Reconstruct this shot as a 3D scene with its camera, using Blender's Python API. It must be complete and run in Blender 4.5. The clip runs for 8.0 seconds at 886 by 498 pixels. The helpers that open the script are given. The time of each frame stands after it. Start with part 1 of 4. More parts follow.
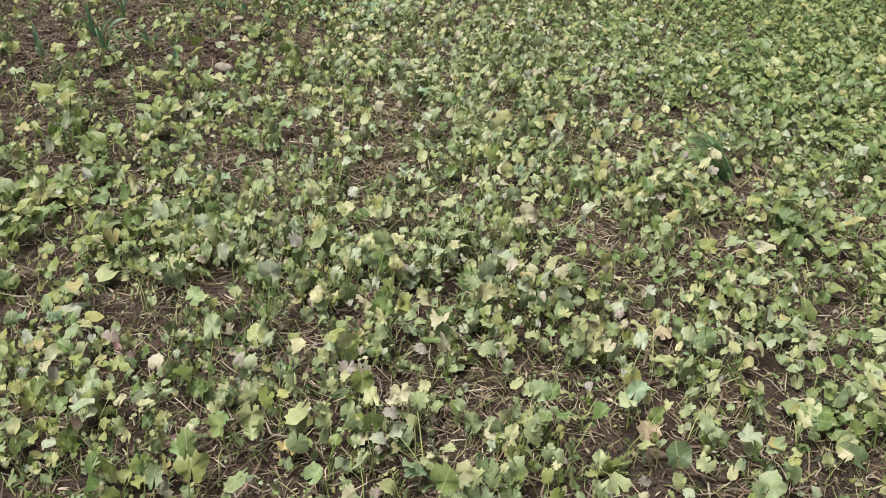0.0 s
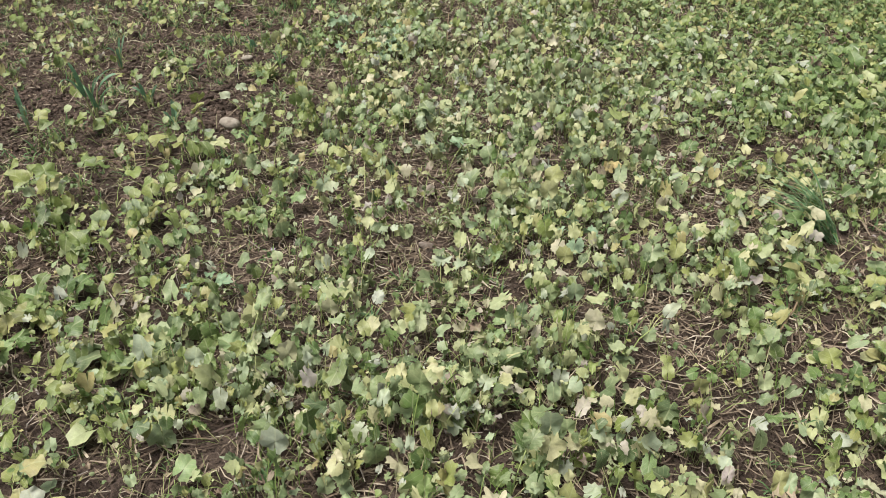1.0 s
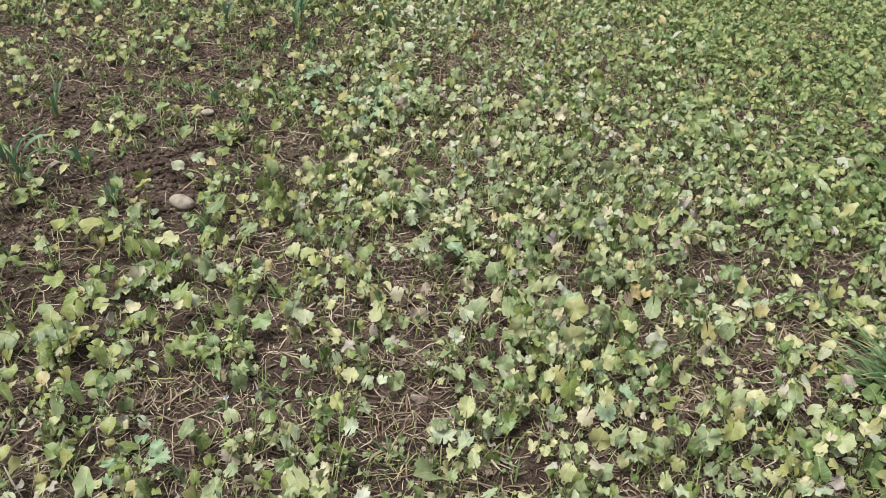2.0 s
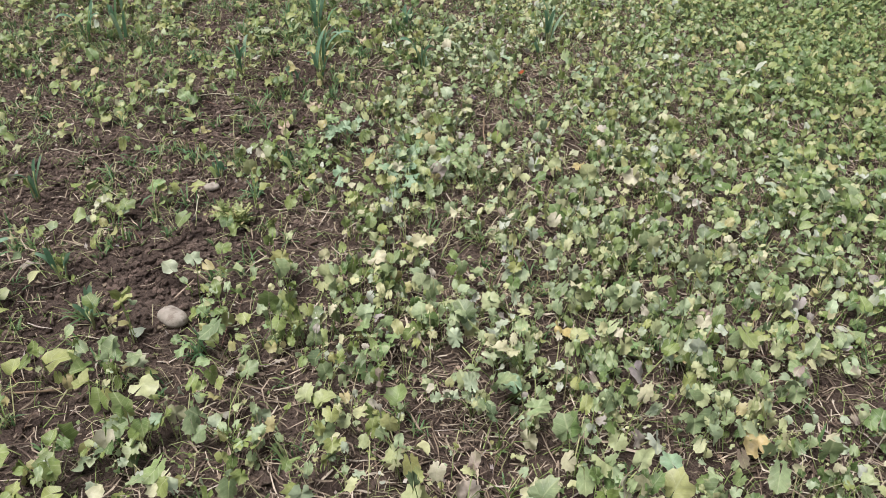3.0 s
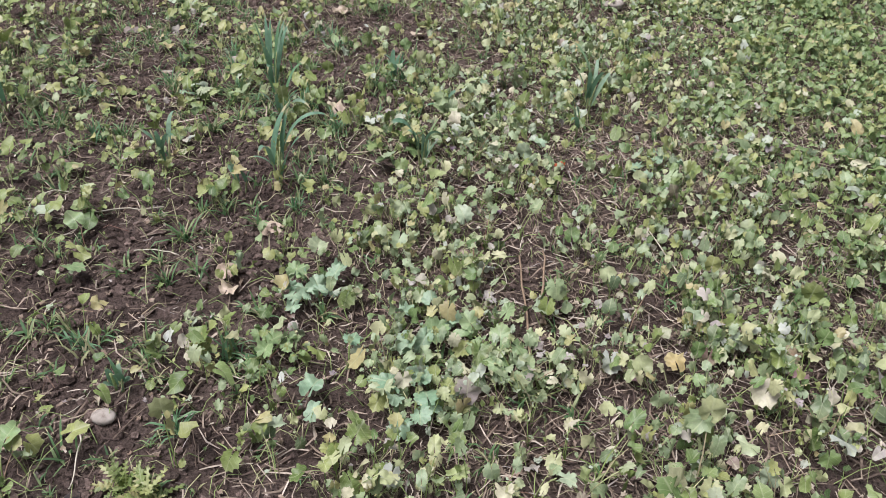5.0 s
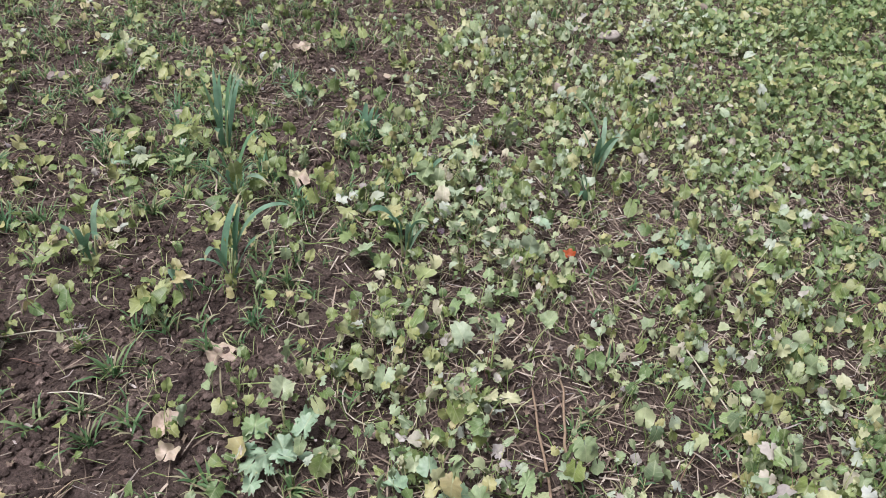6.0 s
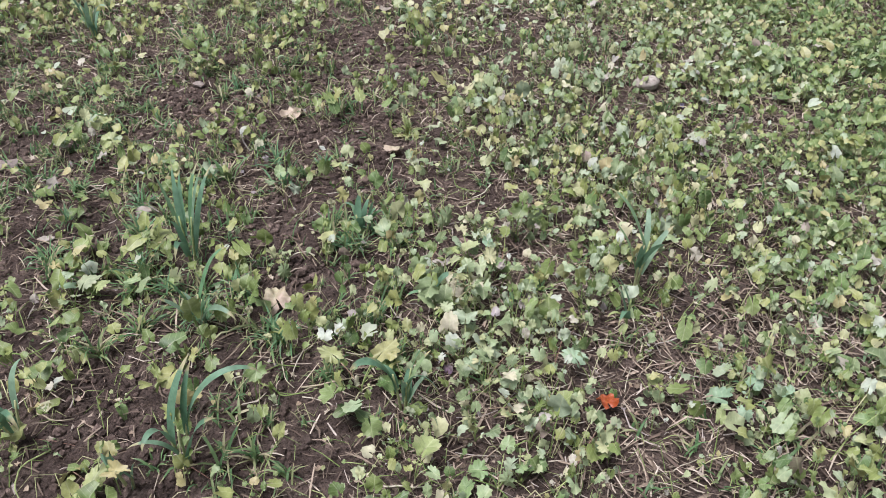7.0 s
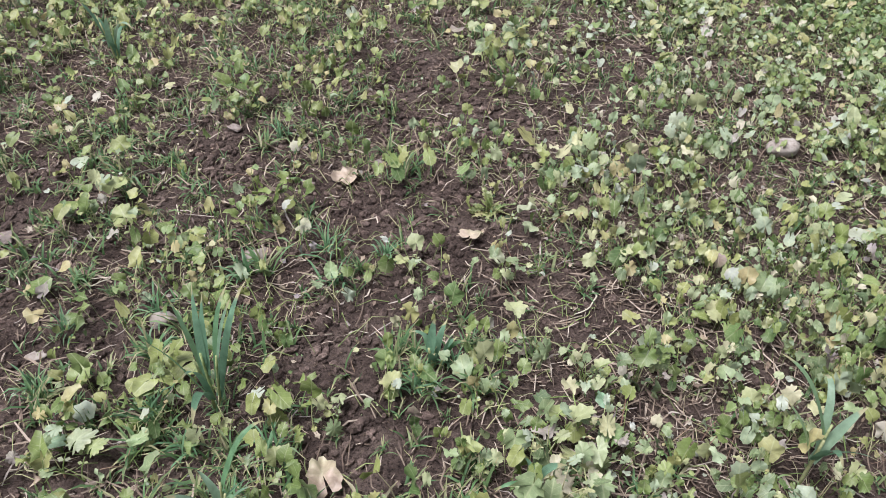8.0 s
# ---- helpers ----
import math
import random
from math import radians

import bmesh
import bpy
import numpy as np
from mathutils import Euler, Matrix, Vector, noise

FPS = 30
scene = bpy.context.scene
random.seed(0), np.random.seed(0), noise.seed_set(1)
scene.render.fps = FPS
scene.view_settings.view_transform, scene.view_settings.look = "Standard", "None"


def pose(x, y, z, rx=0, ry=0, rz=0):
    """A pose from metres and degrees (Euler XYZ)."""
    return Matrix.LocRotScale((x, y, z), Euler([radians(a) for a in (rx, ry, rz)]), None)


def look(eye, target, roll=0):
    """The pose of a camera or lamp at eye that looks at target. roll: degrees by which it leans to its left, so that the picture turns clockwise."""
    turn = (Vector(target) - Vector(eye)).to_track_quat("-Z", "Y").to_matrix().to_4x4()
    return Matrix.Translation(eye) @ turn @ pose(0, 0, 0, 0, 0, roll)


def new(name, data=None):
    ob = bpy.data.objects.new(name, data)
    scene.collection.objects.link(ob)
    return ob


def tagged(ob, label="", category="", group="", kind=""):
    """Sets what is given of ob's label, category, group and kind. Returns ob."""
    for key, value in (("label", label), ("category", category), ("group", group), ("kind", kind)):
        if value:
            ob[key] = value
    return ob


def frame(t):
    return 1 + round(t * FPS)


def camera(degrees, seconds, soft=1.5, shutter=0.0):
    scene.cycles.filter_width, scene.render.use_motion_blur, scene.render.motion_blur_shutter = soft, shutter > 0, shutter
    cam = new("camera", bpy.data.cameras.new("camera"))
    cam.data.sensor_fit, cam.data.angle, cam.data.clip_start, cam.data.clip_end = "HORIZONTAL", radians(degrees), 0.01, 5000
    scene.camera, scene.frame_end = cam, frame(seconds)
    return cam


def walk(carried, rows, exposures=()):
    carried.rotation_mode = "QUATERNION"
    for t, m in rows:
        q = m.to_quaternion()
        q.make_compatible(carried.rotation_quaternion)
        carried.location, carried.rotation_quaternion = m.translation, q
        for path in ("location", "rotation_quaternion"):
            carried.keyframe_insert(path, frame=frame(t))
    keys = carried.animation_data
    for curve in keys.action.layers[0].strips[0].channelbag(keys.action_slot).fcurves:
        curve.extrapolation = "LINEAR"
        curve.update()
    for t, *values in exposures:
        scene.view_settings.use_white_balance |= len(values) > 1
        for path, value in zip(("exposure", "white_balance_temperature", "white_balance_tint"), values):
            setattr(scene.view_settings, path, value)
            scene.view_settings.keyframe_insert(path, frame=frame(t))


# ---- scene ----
cam = camera(59.3, 8.0, soft=0.8)
PATH = [
    (0, (0.08, -0.126, 1.408), (-0.133, 1.529, 0.304), 3.8),
    (0.5, (0.06, 0.218, 1.436), (-0.21, 1.839, 0.295), -0.4),
    (1, (-0.028, 0.463, 1.441), (-0.336, 2.076, 0.3), -0.9),
    (1.5, (-0.209, 0.769, 1.458), (-0.409, 2.428, 0.358), 4.5),
    (1.7, (-0.243, 0.871, 1.475), (-0.422, 2.522, 0.36), 5.1),
    (2.8, (-0.334, 1.591, 1.469), (-0.634, 3.215, 0.342), 0.3),
    (3, (-0.388, 1.691, 1.455), (-0.691, 3.311, 0.322), 1.0),
    (3.5, (-0.543, 1.985, 1.448), (-0.753, 3.625, 0.323), 3.8),
    (4, (-0.635, 2.218, 1.426), (-0.834, 3.839, 0.272), 4.3),
    (4.2, (-0.656, 2.372, 1.423), (-0.921, 3.972, 0.253), 2.8),
    (5.3, (-0.841, 3.073, 1.432), (-0.98, 4.654, 0.214), 3.9),
    (5.5, (-0.883, 3.184, 1.435), (-0.984, 4.777, 0.231), 4.7),
    (6, (-0.934, 3.442, 1.426), (-1.041, 5.014, 0.195), 3.9),
    (6.5, (-0.911, 3.782, 1.44), (-1.107, 5.358, 0.223), 1.2),
    (7, (-0.93, 4.023, 1.427), (-1.119, 5.581, 0.187), 0.3),
    (7.5, (-1.064, 4.374, 1.409), (-1.223, 5.913, 0.141), 2.0),
    (8, (-1.168, 4.675, 1.41), (-1.435, 6.161, 0.098), 0.6),
]
walk(cam, [(t, look(eye, target, roll)) for t, eye, target, roll in PATH],
     exposures=[(0, 1.65, 6750, 10), (2.8, 1.7, 6400, 15), (4.0, 1.7, 6100, 19.5), (5.3, 1.67, 5980, 21.5), (8, 1.79, 5930, 20.5)])

# ---- light: a bright overcast sky with a weak, wide sun ----
world = bpy.data.worlds.new("overcast_sky")
scene.world = world
world.use_nodes = True
wn, wl = world.node_tree.nodes, world.node_tree.links
sky = wn.new("ShaderNodeTexSky")
sky.sky_type = "NISHITA"
sky.sun_disc = False
sky.sun_elevation, sky.sun_rotation = radians(70.7), radians(245)
sky.dust_density = 3.0
grey = wn.new("ShaderNodeHueSaturation")
grey.inputs["Saturation"].default_value = 0.3
wl.new(sky.outputs[0], grey.inputs["Color"])
wl.new(grey.outputs[0], wn["Background"].inputs["Color"])
wn["Background"].inputs["Strength"].default_value = 0.03

sun = new("sun", bpy.data.lights.new("sun", "SUN"))
sun.data.energy, sun.data.angle, sun.data.color = 1.5, radians(35), (1.0, 0.97, 0.92)
sun.matrix_world = look((0, 0, 0), (0.30, 0.14, -0.944))

# ---- materials ----


class Shader:
    """A small wrapper to write node materials in few lines."""

    def __init__(self, name, rough=0.7, gloss=0.3):
        self.mat = bpy.data.materials.new(name)
        self.mat.use_nodes = True
        self.tree = self.mat.node_tree
        self.bsdf = self.tree.nodes["Principled BSDF"]
        self.bsdf.inputs["Roughness"].default_value = rough
        self.bsdf.inputs["Specular IOR Level"].default_value = gloss

    def node(self, kind, **inputs):
        n = self.tree.nodes.new(kind)
        for key, value in inputs.items():
            self.put(value, n.inputs[key.replace("_", " ")])
        return n

    def put(self, value, socket):
        if isinstance(value, bpy.types.NodeSocket):
            self.tree.links.new(value, socket)
        else:
            socket.default_value = value

    def math(self, op, a, b=0.0):
        n = self.tree.nodes.new("ShaderNodeMath")
        n.operation = op
        self.put(a, n.inputs[0])
        self.put(b, n.inputs[1])
        return n.outputs[0]

    def where(self):
        return self.tree.nodes.new("ShaderNodeNewGeometry").outputs["Position"]

    def noise(self, scale, detail=3.0, rough=0.6, shift=None):
        p = self.where()
        if shift is not None:
            v = self.tree.nodes.new("ShaderNodeVectorMath")
            v.operation = "ADD"
            self.put(p, v.inputs[0])
            self.put(shift, v.inputs[1])
            p = v.outputs[0]
        return self.node("ShaderNodeTexNoise", Vector=p, Scale=scale, Detail=detail, Roughness=rough).outputs["Fac"]

    def ramp(self, fac, stops, mode="LINEAR"):
        n = self.tree.nodes.new("ShaderNodeValToRGB")
        n.color_ramp.interpolation = mode
        while len(n.color_ramp.elements) < len(stops):
            n.color_ramp.elements.new(0.5)
        for e, (at, c) in zip(n.color_ramp.elements, stops):
            e.position, e.color = at, (*c, 1) if isinstance(c, tuple) else (c, c, c, 1)
        self.put(fac, n.inputs[0])
        return n.outputs["Color"]

    def mix(self, fac, a, b, blend="MIX"):
        n = self.tree.nodes.new("ShaderNodeMix")
        n.data_type, n.blend_type = "RGBA", blend
        self.put(fac, n.inputs[0])
        for v, socket in ((a, n.inputs[6]), (b, n.inputs[7])):
            self.put((*v, 1) if isinstance(v, tuple) else v, socket)
        return n.outputs[2]

    def one(self):
        """A number from 0 to 1 that differs from piece to piece, joined or not."""
        a = self.tree.nodes.new("ShaderNodeObjectInfo").outputs["Random"]
        b = self.tree.nodes.new("ShaderNodeNewGeometry").outputs["Random Per Island"]
        return self.math("FRACT", self.math("ADD", a, b))

    def bump(self, height, strength, distance):
        n = self.node("ShaderNodeBump", Height=height, Strength=strength, Distance=distance)
        self.tree.links.new(n.outputs[0], self.bsdf.inputs["Normal"])

    def colour(self, c):
        self.put(c, self.bsdf.inputs["Base Color"])
        return self

    def sheer(self, c, amount):
        """Let light through a thin leaf."""
        t = self.node("ShaderNodeBsdfTranslucent", Color=c)
        m = self.node("ShaderNodeMixShader", Fac=amount)
        self.tree.links.new(self.bsdf.outputs[0], m.inputs[1])
        self.tree.links.new(t.outputs[0], m.inputs[2])
        self.tree.links.new(m.outputs[0], self.tree.nodes["Material Output"].inputs["Surface"])


def leaf_material(name, tones, dry=0.35, through_light=0.17, bluish=0.25, ribs=(0.52, 0.56, 0.33)):
    """A lobed leaf: tone by leaf, paler veins, margins that yellow and brown, insect and frost flecks."""
    s = Shader(name, 0.46, 0.5)
    r = s.one()
    base = s.ramp(r, tones)
    base = s.mix(s.ramp(s.noise(1.3, 2.0), [(0.35, 0.0), (0.68, bluish)]), base, (0.32, 0.41, 0.25))
    uv = s.tree.nodes.new("ShaderNodeUVMap").outputs[0]
    sep = s.node("ShaderNodeSeparateXYZ", Vector=uv)
    side = s.math("ABSOLUTE", s.math("SUBTRACT", sep.outputs[0], 0.5))
    rib = s.ramp(side, [(0.0, 1.0), (0.045, 0.0)])
    slant = s.math("FRACT", s.math("MULTIPLY", s.math("SUBTRACT", sep.outputs[1], s.math("MULTIPLY", side, 0.6)), 5.0))
    vein = s.ramp(s.math("ABSOLUTE", s.math("SUBTRACT", slant, 0.5)), [(0.0, 0.7), (0.07, 0.0)])
    lines = s.math("MAXIMUM", rib, vein)
    base = s.mix(s.math("MULTIPLY", lines, 0.4), base, ribs)
    rim = s.ramp(s.math("ADD", side, s.math("MULTIPLY", s.math("SUBTRACT", s.noise(70, 3), 0.5), 0.9)), [(0.34, 0.0), (0.62, 1.0)])
    base = s.mix(s.math("MULTIPLY", rim, s.math("MULTIPLY", s.math("FRACT", s.math("MULTIPLY", r, 7.3)), dry * 1.6)), base, (0.54, 0.48, 0.29))
    aged = s.ramp(s.math("ADD", sep.outputs[1], s.math("MULTIPLY", s.math("SUBTRACT", s.noise(38, 3), 0.5), 1.4)), [(0.35, 0.0), (1.05, 1.0)])
    base = s.mix(s.math("MULTIPLY", aged, s.math("MULTIPLY", s.math("FRACT", s.math("MULTIPLY", r, 13.7)), dry * 1.3)), base, (0.39, 0.42, 0.22))
    fleck = s.ramp(s.noise(190, 4, 0.7), [(0.66, 0.0), (0.72, 1.0)])
    base = s.mix(s.math("MULTIPLY", fleck, 0.45), base, (0.45, 0.40, 0.26))
    shade = s.ramp(s.noise(45, 4, 0.65), [(0.3, 0.74), (0.7, 1.16)])
    base = s.mix(1.0, base, shade, "MULTIPLY")
    s.colour(base)
    s.bump(s.math("ADD", s.noise(240, 2), s.math("MULTIPLY", lines, -0.6)), 0.5, 0.0012)
    s.sheer(base, through_light)
    return s.mat


MIXED = leaf_material("mustard_leaf", [
    (0.0, (0.09, 0.14, 0.06)), (0.12, (0.18, 0.245, 0.11)), (0.28, (0.275, 0.36, 0.165)), (0.44, (0.325, 0.415, 0.245)), (0.52, (0.41, 0.475, 0.345)), (0.55, (0.49, 0.51, 0.45)),
    (0.58, (0.36, 0.42, 0.23)), (0.74, (0.42, 0.455, 0.21)), (0.86, (0.51, 0.50, 0.265)), (0.94, (0.58, 0.53, 0.39)), (0.98, (0.38, 0.33, 0.33)), (1.0, (0.25, 0.16, 0.13))])
FRESH = leaf_material("mustard_leaf_fresh", [(0.0, (0.08, 0.145, 0.04)), (0.5, (0.145, 0.235, 0.068)), (0.85, (0.24, 0.31, 0.10)), (1.0, (0.40, 0.39, 0.17))], 0.15, bluish=0.1)
LIME = leaf_material("mustard_leaf_lime", [(0.0, (0.11, 0.175, 0.042)), (0.5, (0.21, 0.275, 0.07)), (0.85, (0.33, 0.35, 0.115)), (1.0, (0.44, 0.37, 0.18))], 0.3, bluish=0.05)
GREEN = leaf_material("mustard_leaf_green", [(0.0, (0.17, 0.28, 0.10)), (1.0, (0.27, 0.37, 0.16))], 0.2)
BLUISH = leaf_material("mustard_leaf_bluish", [(0.0, (0.19, 0.33, 0.19)), (1.0, (0.30, 0.42, 0.27))], 0.15)
YELLOW = leaf_material("mustard_leaf_yellowing", [(0.0, (0.29, 0.36, 0.12)), (1.0, (0.40, 0.41, 0.17))], 0.4)
PALE = leaf_material("mustard_leaf_pale", [(0.0, (0.33, 0.39, 0.22)), (1.0, (0.45, 0.45, 0.30))], 0.4)
TAN = leaf_material("withered_leaf", [(0.0, (0.42, 0.31, 0.20)), (0.5, (0.56, 0.46, 0.34)), (1.0, (0.38, 0.27, 0.20))], 0.5, 0.15, bluish=0.0, ribs=(0.50, 0.44, 0.30))
GOLD = leaf_material("golden_leaf", [(0.0, (0.52, 0.42, 0.17)), (1.0, (0.55, 0.44, 0.22))], 0.5, bluish=0.0, ribs=(0.60, 0.52, 0.30))
RUST = leaf_material("rust_leaf", [(0.0, (0.33, 0.065, 0.016)), (1.0, (0.40, 0.095, 0.025))], 0.1, 0.1, bluish=0.0, ribs=(0.60, 0.22, 0.06))
PINK = leaf_material("pink_leaf", [(0.0, (0.34, 0.20, 0.21)), (1.0, (0.42, 0.30, 0.29))], 0.3, bluish=0.0, ribs=(0.45, 0.25, 0.24))
PURPLE = leaf_material("purple_leaf", [(0.0, (0.10, 0.065, 0.09)), (1.0, (0.17, 0.11, 0.15))], 0.3, bluish=0.0, ribs=(0.22, 0.16, 0.20))


LITTER = leaf_material("leaf_litter", [(0.0, (0.12, 0.08, 0.06)), (0.3, (0.24, 0.17, 0.12)), (0.6, (0.37, 0.28, 0.19)), (0.8, (0.50, 0.43, 0.31)), (1.0, (0.28, 0.24, 0.25))], 0.2, 0.1, bluish=0.0, ribs=(0.36, 0.29, 0.21))


def stalk_material(name, tones, rough=0.6):
    s = Shader(name, rough, 0.3)
    base = s.ramp(s.one(), tones)
    base = s.mix(1.0, base, s.ramp(s.noise(90, 3), [(0.3, 0.7), (0.7, 1.2)]), "MULTIPLY")
    s.colour(base)
    s.bump(s.noise(400, 2), 0.4, 0.001)
    return s.mat


PETIOLE = stalk_material("leaf_stalk", [(0.0, (0.15, 0.23, 0.06)), (0.45, (0.27, 0.35, 0.12)), (0.75, (0.38, 0.40, 0.19)), (0.92, (0.46, 0.43, 0.26)), (1.0, (0.28, 0.15, 0.11))])
STRAW = stalk_material("straw", [(0.0, (0.075, 0.052, 0.042)), (0.2, (0.15, 0.11, 0.08)), (0.5, (0.23, 0.18, 0.13)), (0.78, (0.36, 0.29, 0.215)), (0.95, (0.54, 0.47, 0.37)), (1.0, (0.33, 0.29, 0.26))], 0.8)
BLEACHED = stalk_material("bleached_stalk", [(0.0, (0.46, 0.42, 0.31)), (1.0, (0.56, 0.52, 0.40))], 0.7)
DULL = stalk_material("dull_stalk", [(0.0, (0.26, 0.24, 0.14)), (1.0, (0.42, 0.36, 0.25))], 0.7)
BROWN_STALK = stalk_material("brown_stalk", [(0.0, (0.24, 0.17, 0.11)), (1.0, (0.32, 0.25, 0.16))], 0.8)


def blade_material(name, tones):
    s = Shader(name, 0.5, 0.4)
    base = s.ramp(s.one(), tones)
    uv = s.tree.nodes.new("ShaderNodeUVMap").outputs[0]
    sep = s.node("ShaderNodeSeparateXYZ", Vector=uv)
    lines = s.math("ABSOLUTE", s.math("SUBTRACT", s.math("FRACT", s.math("MULTIPLY", sep.outputs[0], 6.0)), 0.5))
    base = s.mix(s.math("MULTIPLY", lines, 0.35), base, (0.30, 0.42, 0.24))
    tip = s.ramp(s.math("ADD", sep.outputs[1], s.math("MULTIPLY", s.noise(30, 2), 0.25)), [(0.95, 0.0), (1.15, 0.8)])
    base = s.mix(tip, base, (0.47, 0.41, 0.22))
    s.colour(s.mix(1.0, base, s.ramp(s.noise(60, 3), [(0.3, 0.75), (0.7, 1.2)]), "MULTIPLY"))
    s.bump(lines, 0.3, 0.0006)
    s.sheer(base, 0.3)
    return s.mat


CEREAL = blade_material("cereal_blade", [(0.0, (0.10, 0.22, 0.085)), (0.6, (0.14, 0.285, 0.14)), (0.85, (0.20, 0.33, 0.17)), (1.0, (0.34, 0.39, 0.15))])
GLAUCOUS = blade_material("glaucous_blade", [(0.0, (0.10, 0.22, 0.125)), (0.7, (0.16, 0.29, 0.18)), (1.0, (0.26, 0.38, 0.25))])
SHEATH = stalk_material("leaf_sheath", [(0.0, (0.26, 0.34, 0.13)), (1.0, (0.42, 0.43, 0.22))])
GRASS = blade_material("grass_blade", [(0.0, (0.075, 0.165, 0.06)), (0.45, (0.125, 0.235, 0.085)), (0.75, (0.22, 0.28, 0.11)), (0.9, (0.36, 0.35, 0.18)), (1.0, (0.42, 0.37, 0.23))])


def soil_material(name, piece):
    """Crumbly loam: lighter and damper patches, grit, the shade of each pore painted into the colour, and fine rotted
    straw fibres trodden into the surface.
    """
    s = Shader(name, 0.95, 0.15)
    tone = s.ramp(s.noise(9, 5, 0.65), [(0.25, (0.048, 0.034, 0.028)), (0.5, (0.138, 0.102, 0.083)), (0.75, (0.235, 0.180, 0.146))])
    grit = s.ramp(s.noise(130, 5, 0.75), [(0.3, 0.4), (0.7, 1.5)])
    tone = s.mix(1.0, tone, grit, "MULTIPLY")
    rise = s.math("ADD", s.noise(55, 6, 0.8), s.math("MULTIPLY", s.noise(260, 3, 0.7), 0.35))
    if piece:
        tone = s.mix(1.0, tone, s.ramp(s.one(), [(0.0, 0.85), (0.5, 1.35), (0.85, 1.8), (1.0, 2.4)]), "MULTIPLY")
    else:
        # dark specks in the colour stand in for shade inside the soil's small holes
        pore_shade = s.ramp(s.noise(85, 4, 0.7), [(0.36, 0.25), (0.47, 1.0)])
        tone = s.mix(1.0, tone, pore_shade, "MULTIPLY")
        wobble = s.node("ShaderNodeTexNoise", Vector=s.where(), Scale=14.0, Detail=2.0)
        bent = s.tree.nodes.new("ShaderNodeVectorMath")
        bent.operation = "MULTIPLY_ADD"
        s.put(wobble.outputs["Color"], bent.inputs[0])
        bent.inputs[1].default_value = (0.12, 0.12, 0.0)
        s.put(s.where(), bent.inputs[2])
        for angle, shift in ((0.3, 0.0), (1.4, 3.1), (2.4, 7.7)):
            lay = s.node("ShaderNodeMapping", Vector=bent.outputs[0])
            lay.inputs["Rotation"].default_value = (0, 0, angle)
            lay.inputs["Location"].default_value = (shift, shift, 0)
            lay.inputs["Scale"].default_value = (62, 360, 62)
            streak = s.node("ShaderNodeTexNoise", Vector=lay.outputs[0], Scale=1.0, Detail=2.0)
            mask = s.ramp(streak.outputs["Fac"], [(0.65, 0.0), (0.71, 0.6)])
            straw_tone = s.ramp(s.noise(33, 2, 0.5, (shift, 5.0, 1.0)), [(0.3, (0.16, 0.11, 0.08)), (0.5, (0.32, 0.235, 0.165)), (0.7, (0.46, 0.37, 0.26))])
            tone = s.mix(mask, tone, straw_tone)
            rise = s.math("ADD", rise, s.math("MULTIPLY", mask, 0.25))
    s.colour(tone)
    s.bump(rise, 1.0, 0.022)
    return s.mat


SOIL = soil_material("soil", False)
CLOD = soil_material("soil_clod", True)


def stone_material(name, a, b):
    s = Shader(name, 0.85, 0.25)
    base = s.ramp(s.noise(28, 4, 0.6), [(0.3, a), (0.7, b)])
    dirt = s.ramp(s.noise(45, 5, 0.72), [(0.48, 0.0), (0.66, 0.75)])
    s.colour(s.mix(dirt, base, (0.14, 0.10, 0.075)))
    s.bump(s.noise(160, 4, 0.7), 0.5, 0.002)
    return s.mat


CREAM_STONE = stone_material("cream_stone", (0.25, 0.22, 0.18), (0.40, 0.365, 0.31))
GREY_STONE = stone_material("grey_stone", (0.22, 0.19, 0.165), (0.34, 0.29, 0.25))
BROWN_STONE = stone_material("brown_stone", (0.15, 0.11, 0.085), (0.24, 0.18, 0.14))

CHAR = stone_material("dark_clod", (0.018, 0.015, 0.014), (0.05, 0.042, 0.038))
LILAC = leaf_material("lilac_petal", [(0.0, (0.42, 0.36, 0.58)), (1.0, (0.60, 0.55, 0.70))], 0.1, bluish=0.0, ribs=(0.5, 0.42, 0.62))

# ---- mesh helpers ----
rng = np.random.default_rng(7)


def mesh(name, verts, tris, uvs, mats, slots=None, smooth=True):
    """One mesh from arrays: points, triangles, a UV for each point, materials and each triangle's slot."""
    verts, tris = np.asarray(verts, np.float32), np.asarray(tris, np.int32)
    me = bpy.data.meshes.new(name)
    me.vertices.add(len(verts))
    me.vertices.foreach_set("co", verts.ravel())
    me.loops.add(tris.size)
    me.loops.foreach_set("vertex_index", tris.ravel())
    me.polygons.add(len(tris))
    me.polygons.foreach_set("loop_start", np.arange(0, tris.size, 3, dtype=np.int32))
    me.polygons.foreach_set("loop_total", np.full(len(tris), 3, np.int32))
    if slots is not None:
        me.polygons.foreach_set("material_index", np.asarray(slots, np.int32))
    me.polygons.foreach_set("use_smooth", np.full(len(tris), smooth))
    layer = me.uv_layers.new(name="UVMap")
    layer.data.foreach_set("uv", np.asarray(uvs, np.float32)[tris.ravel()].ravel())
    for m in mats:
        me.materials.append(m)
    me.update(calc_edges=True)
    me.validate()
    return me


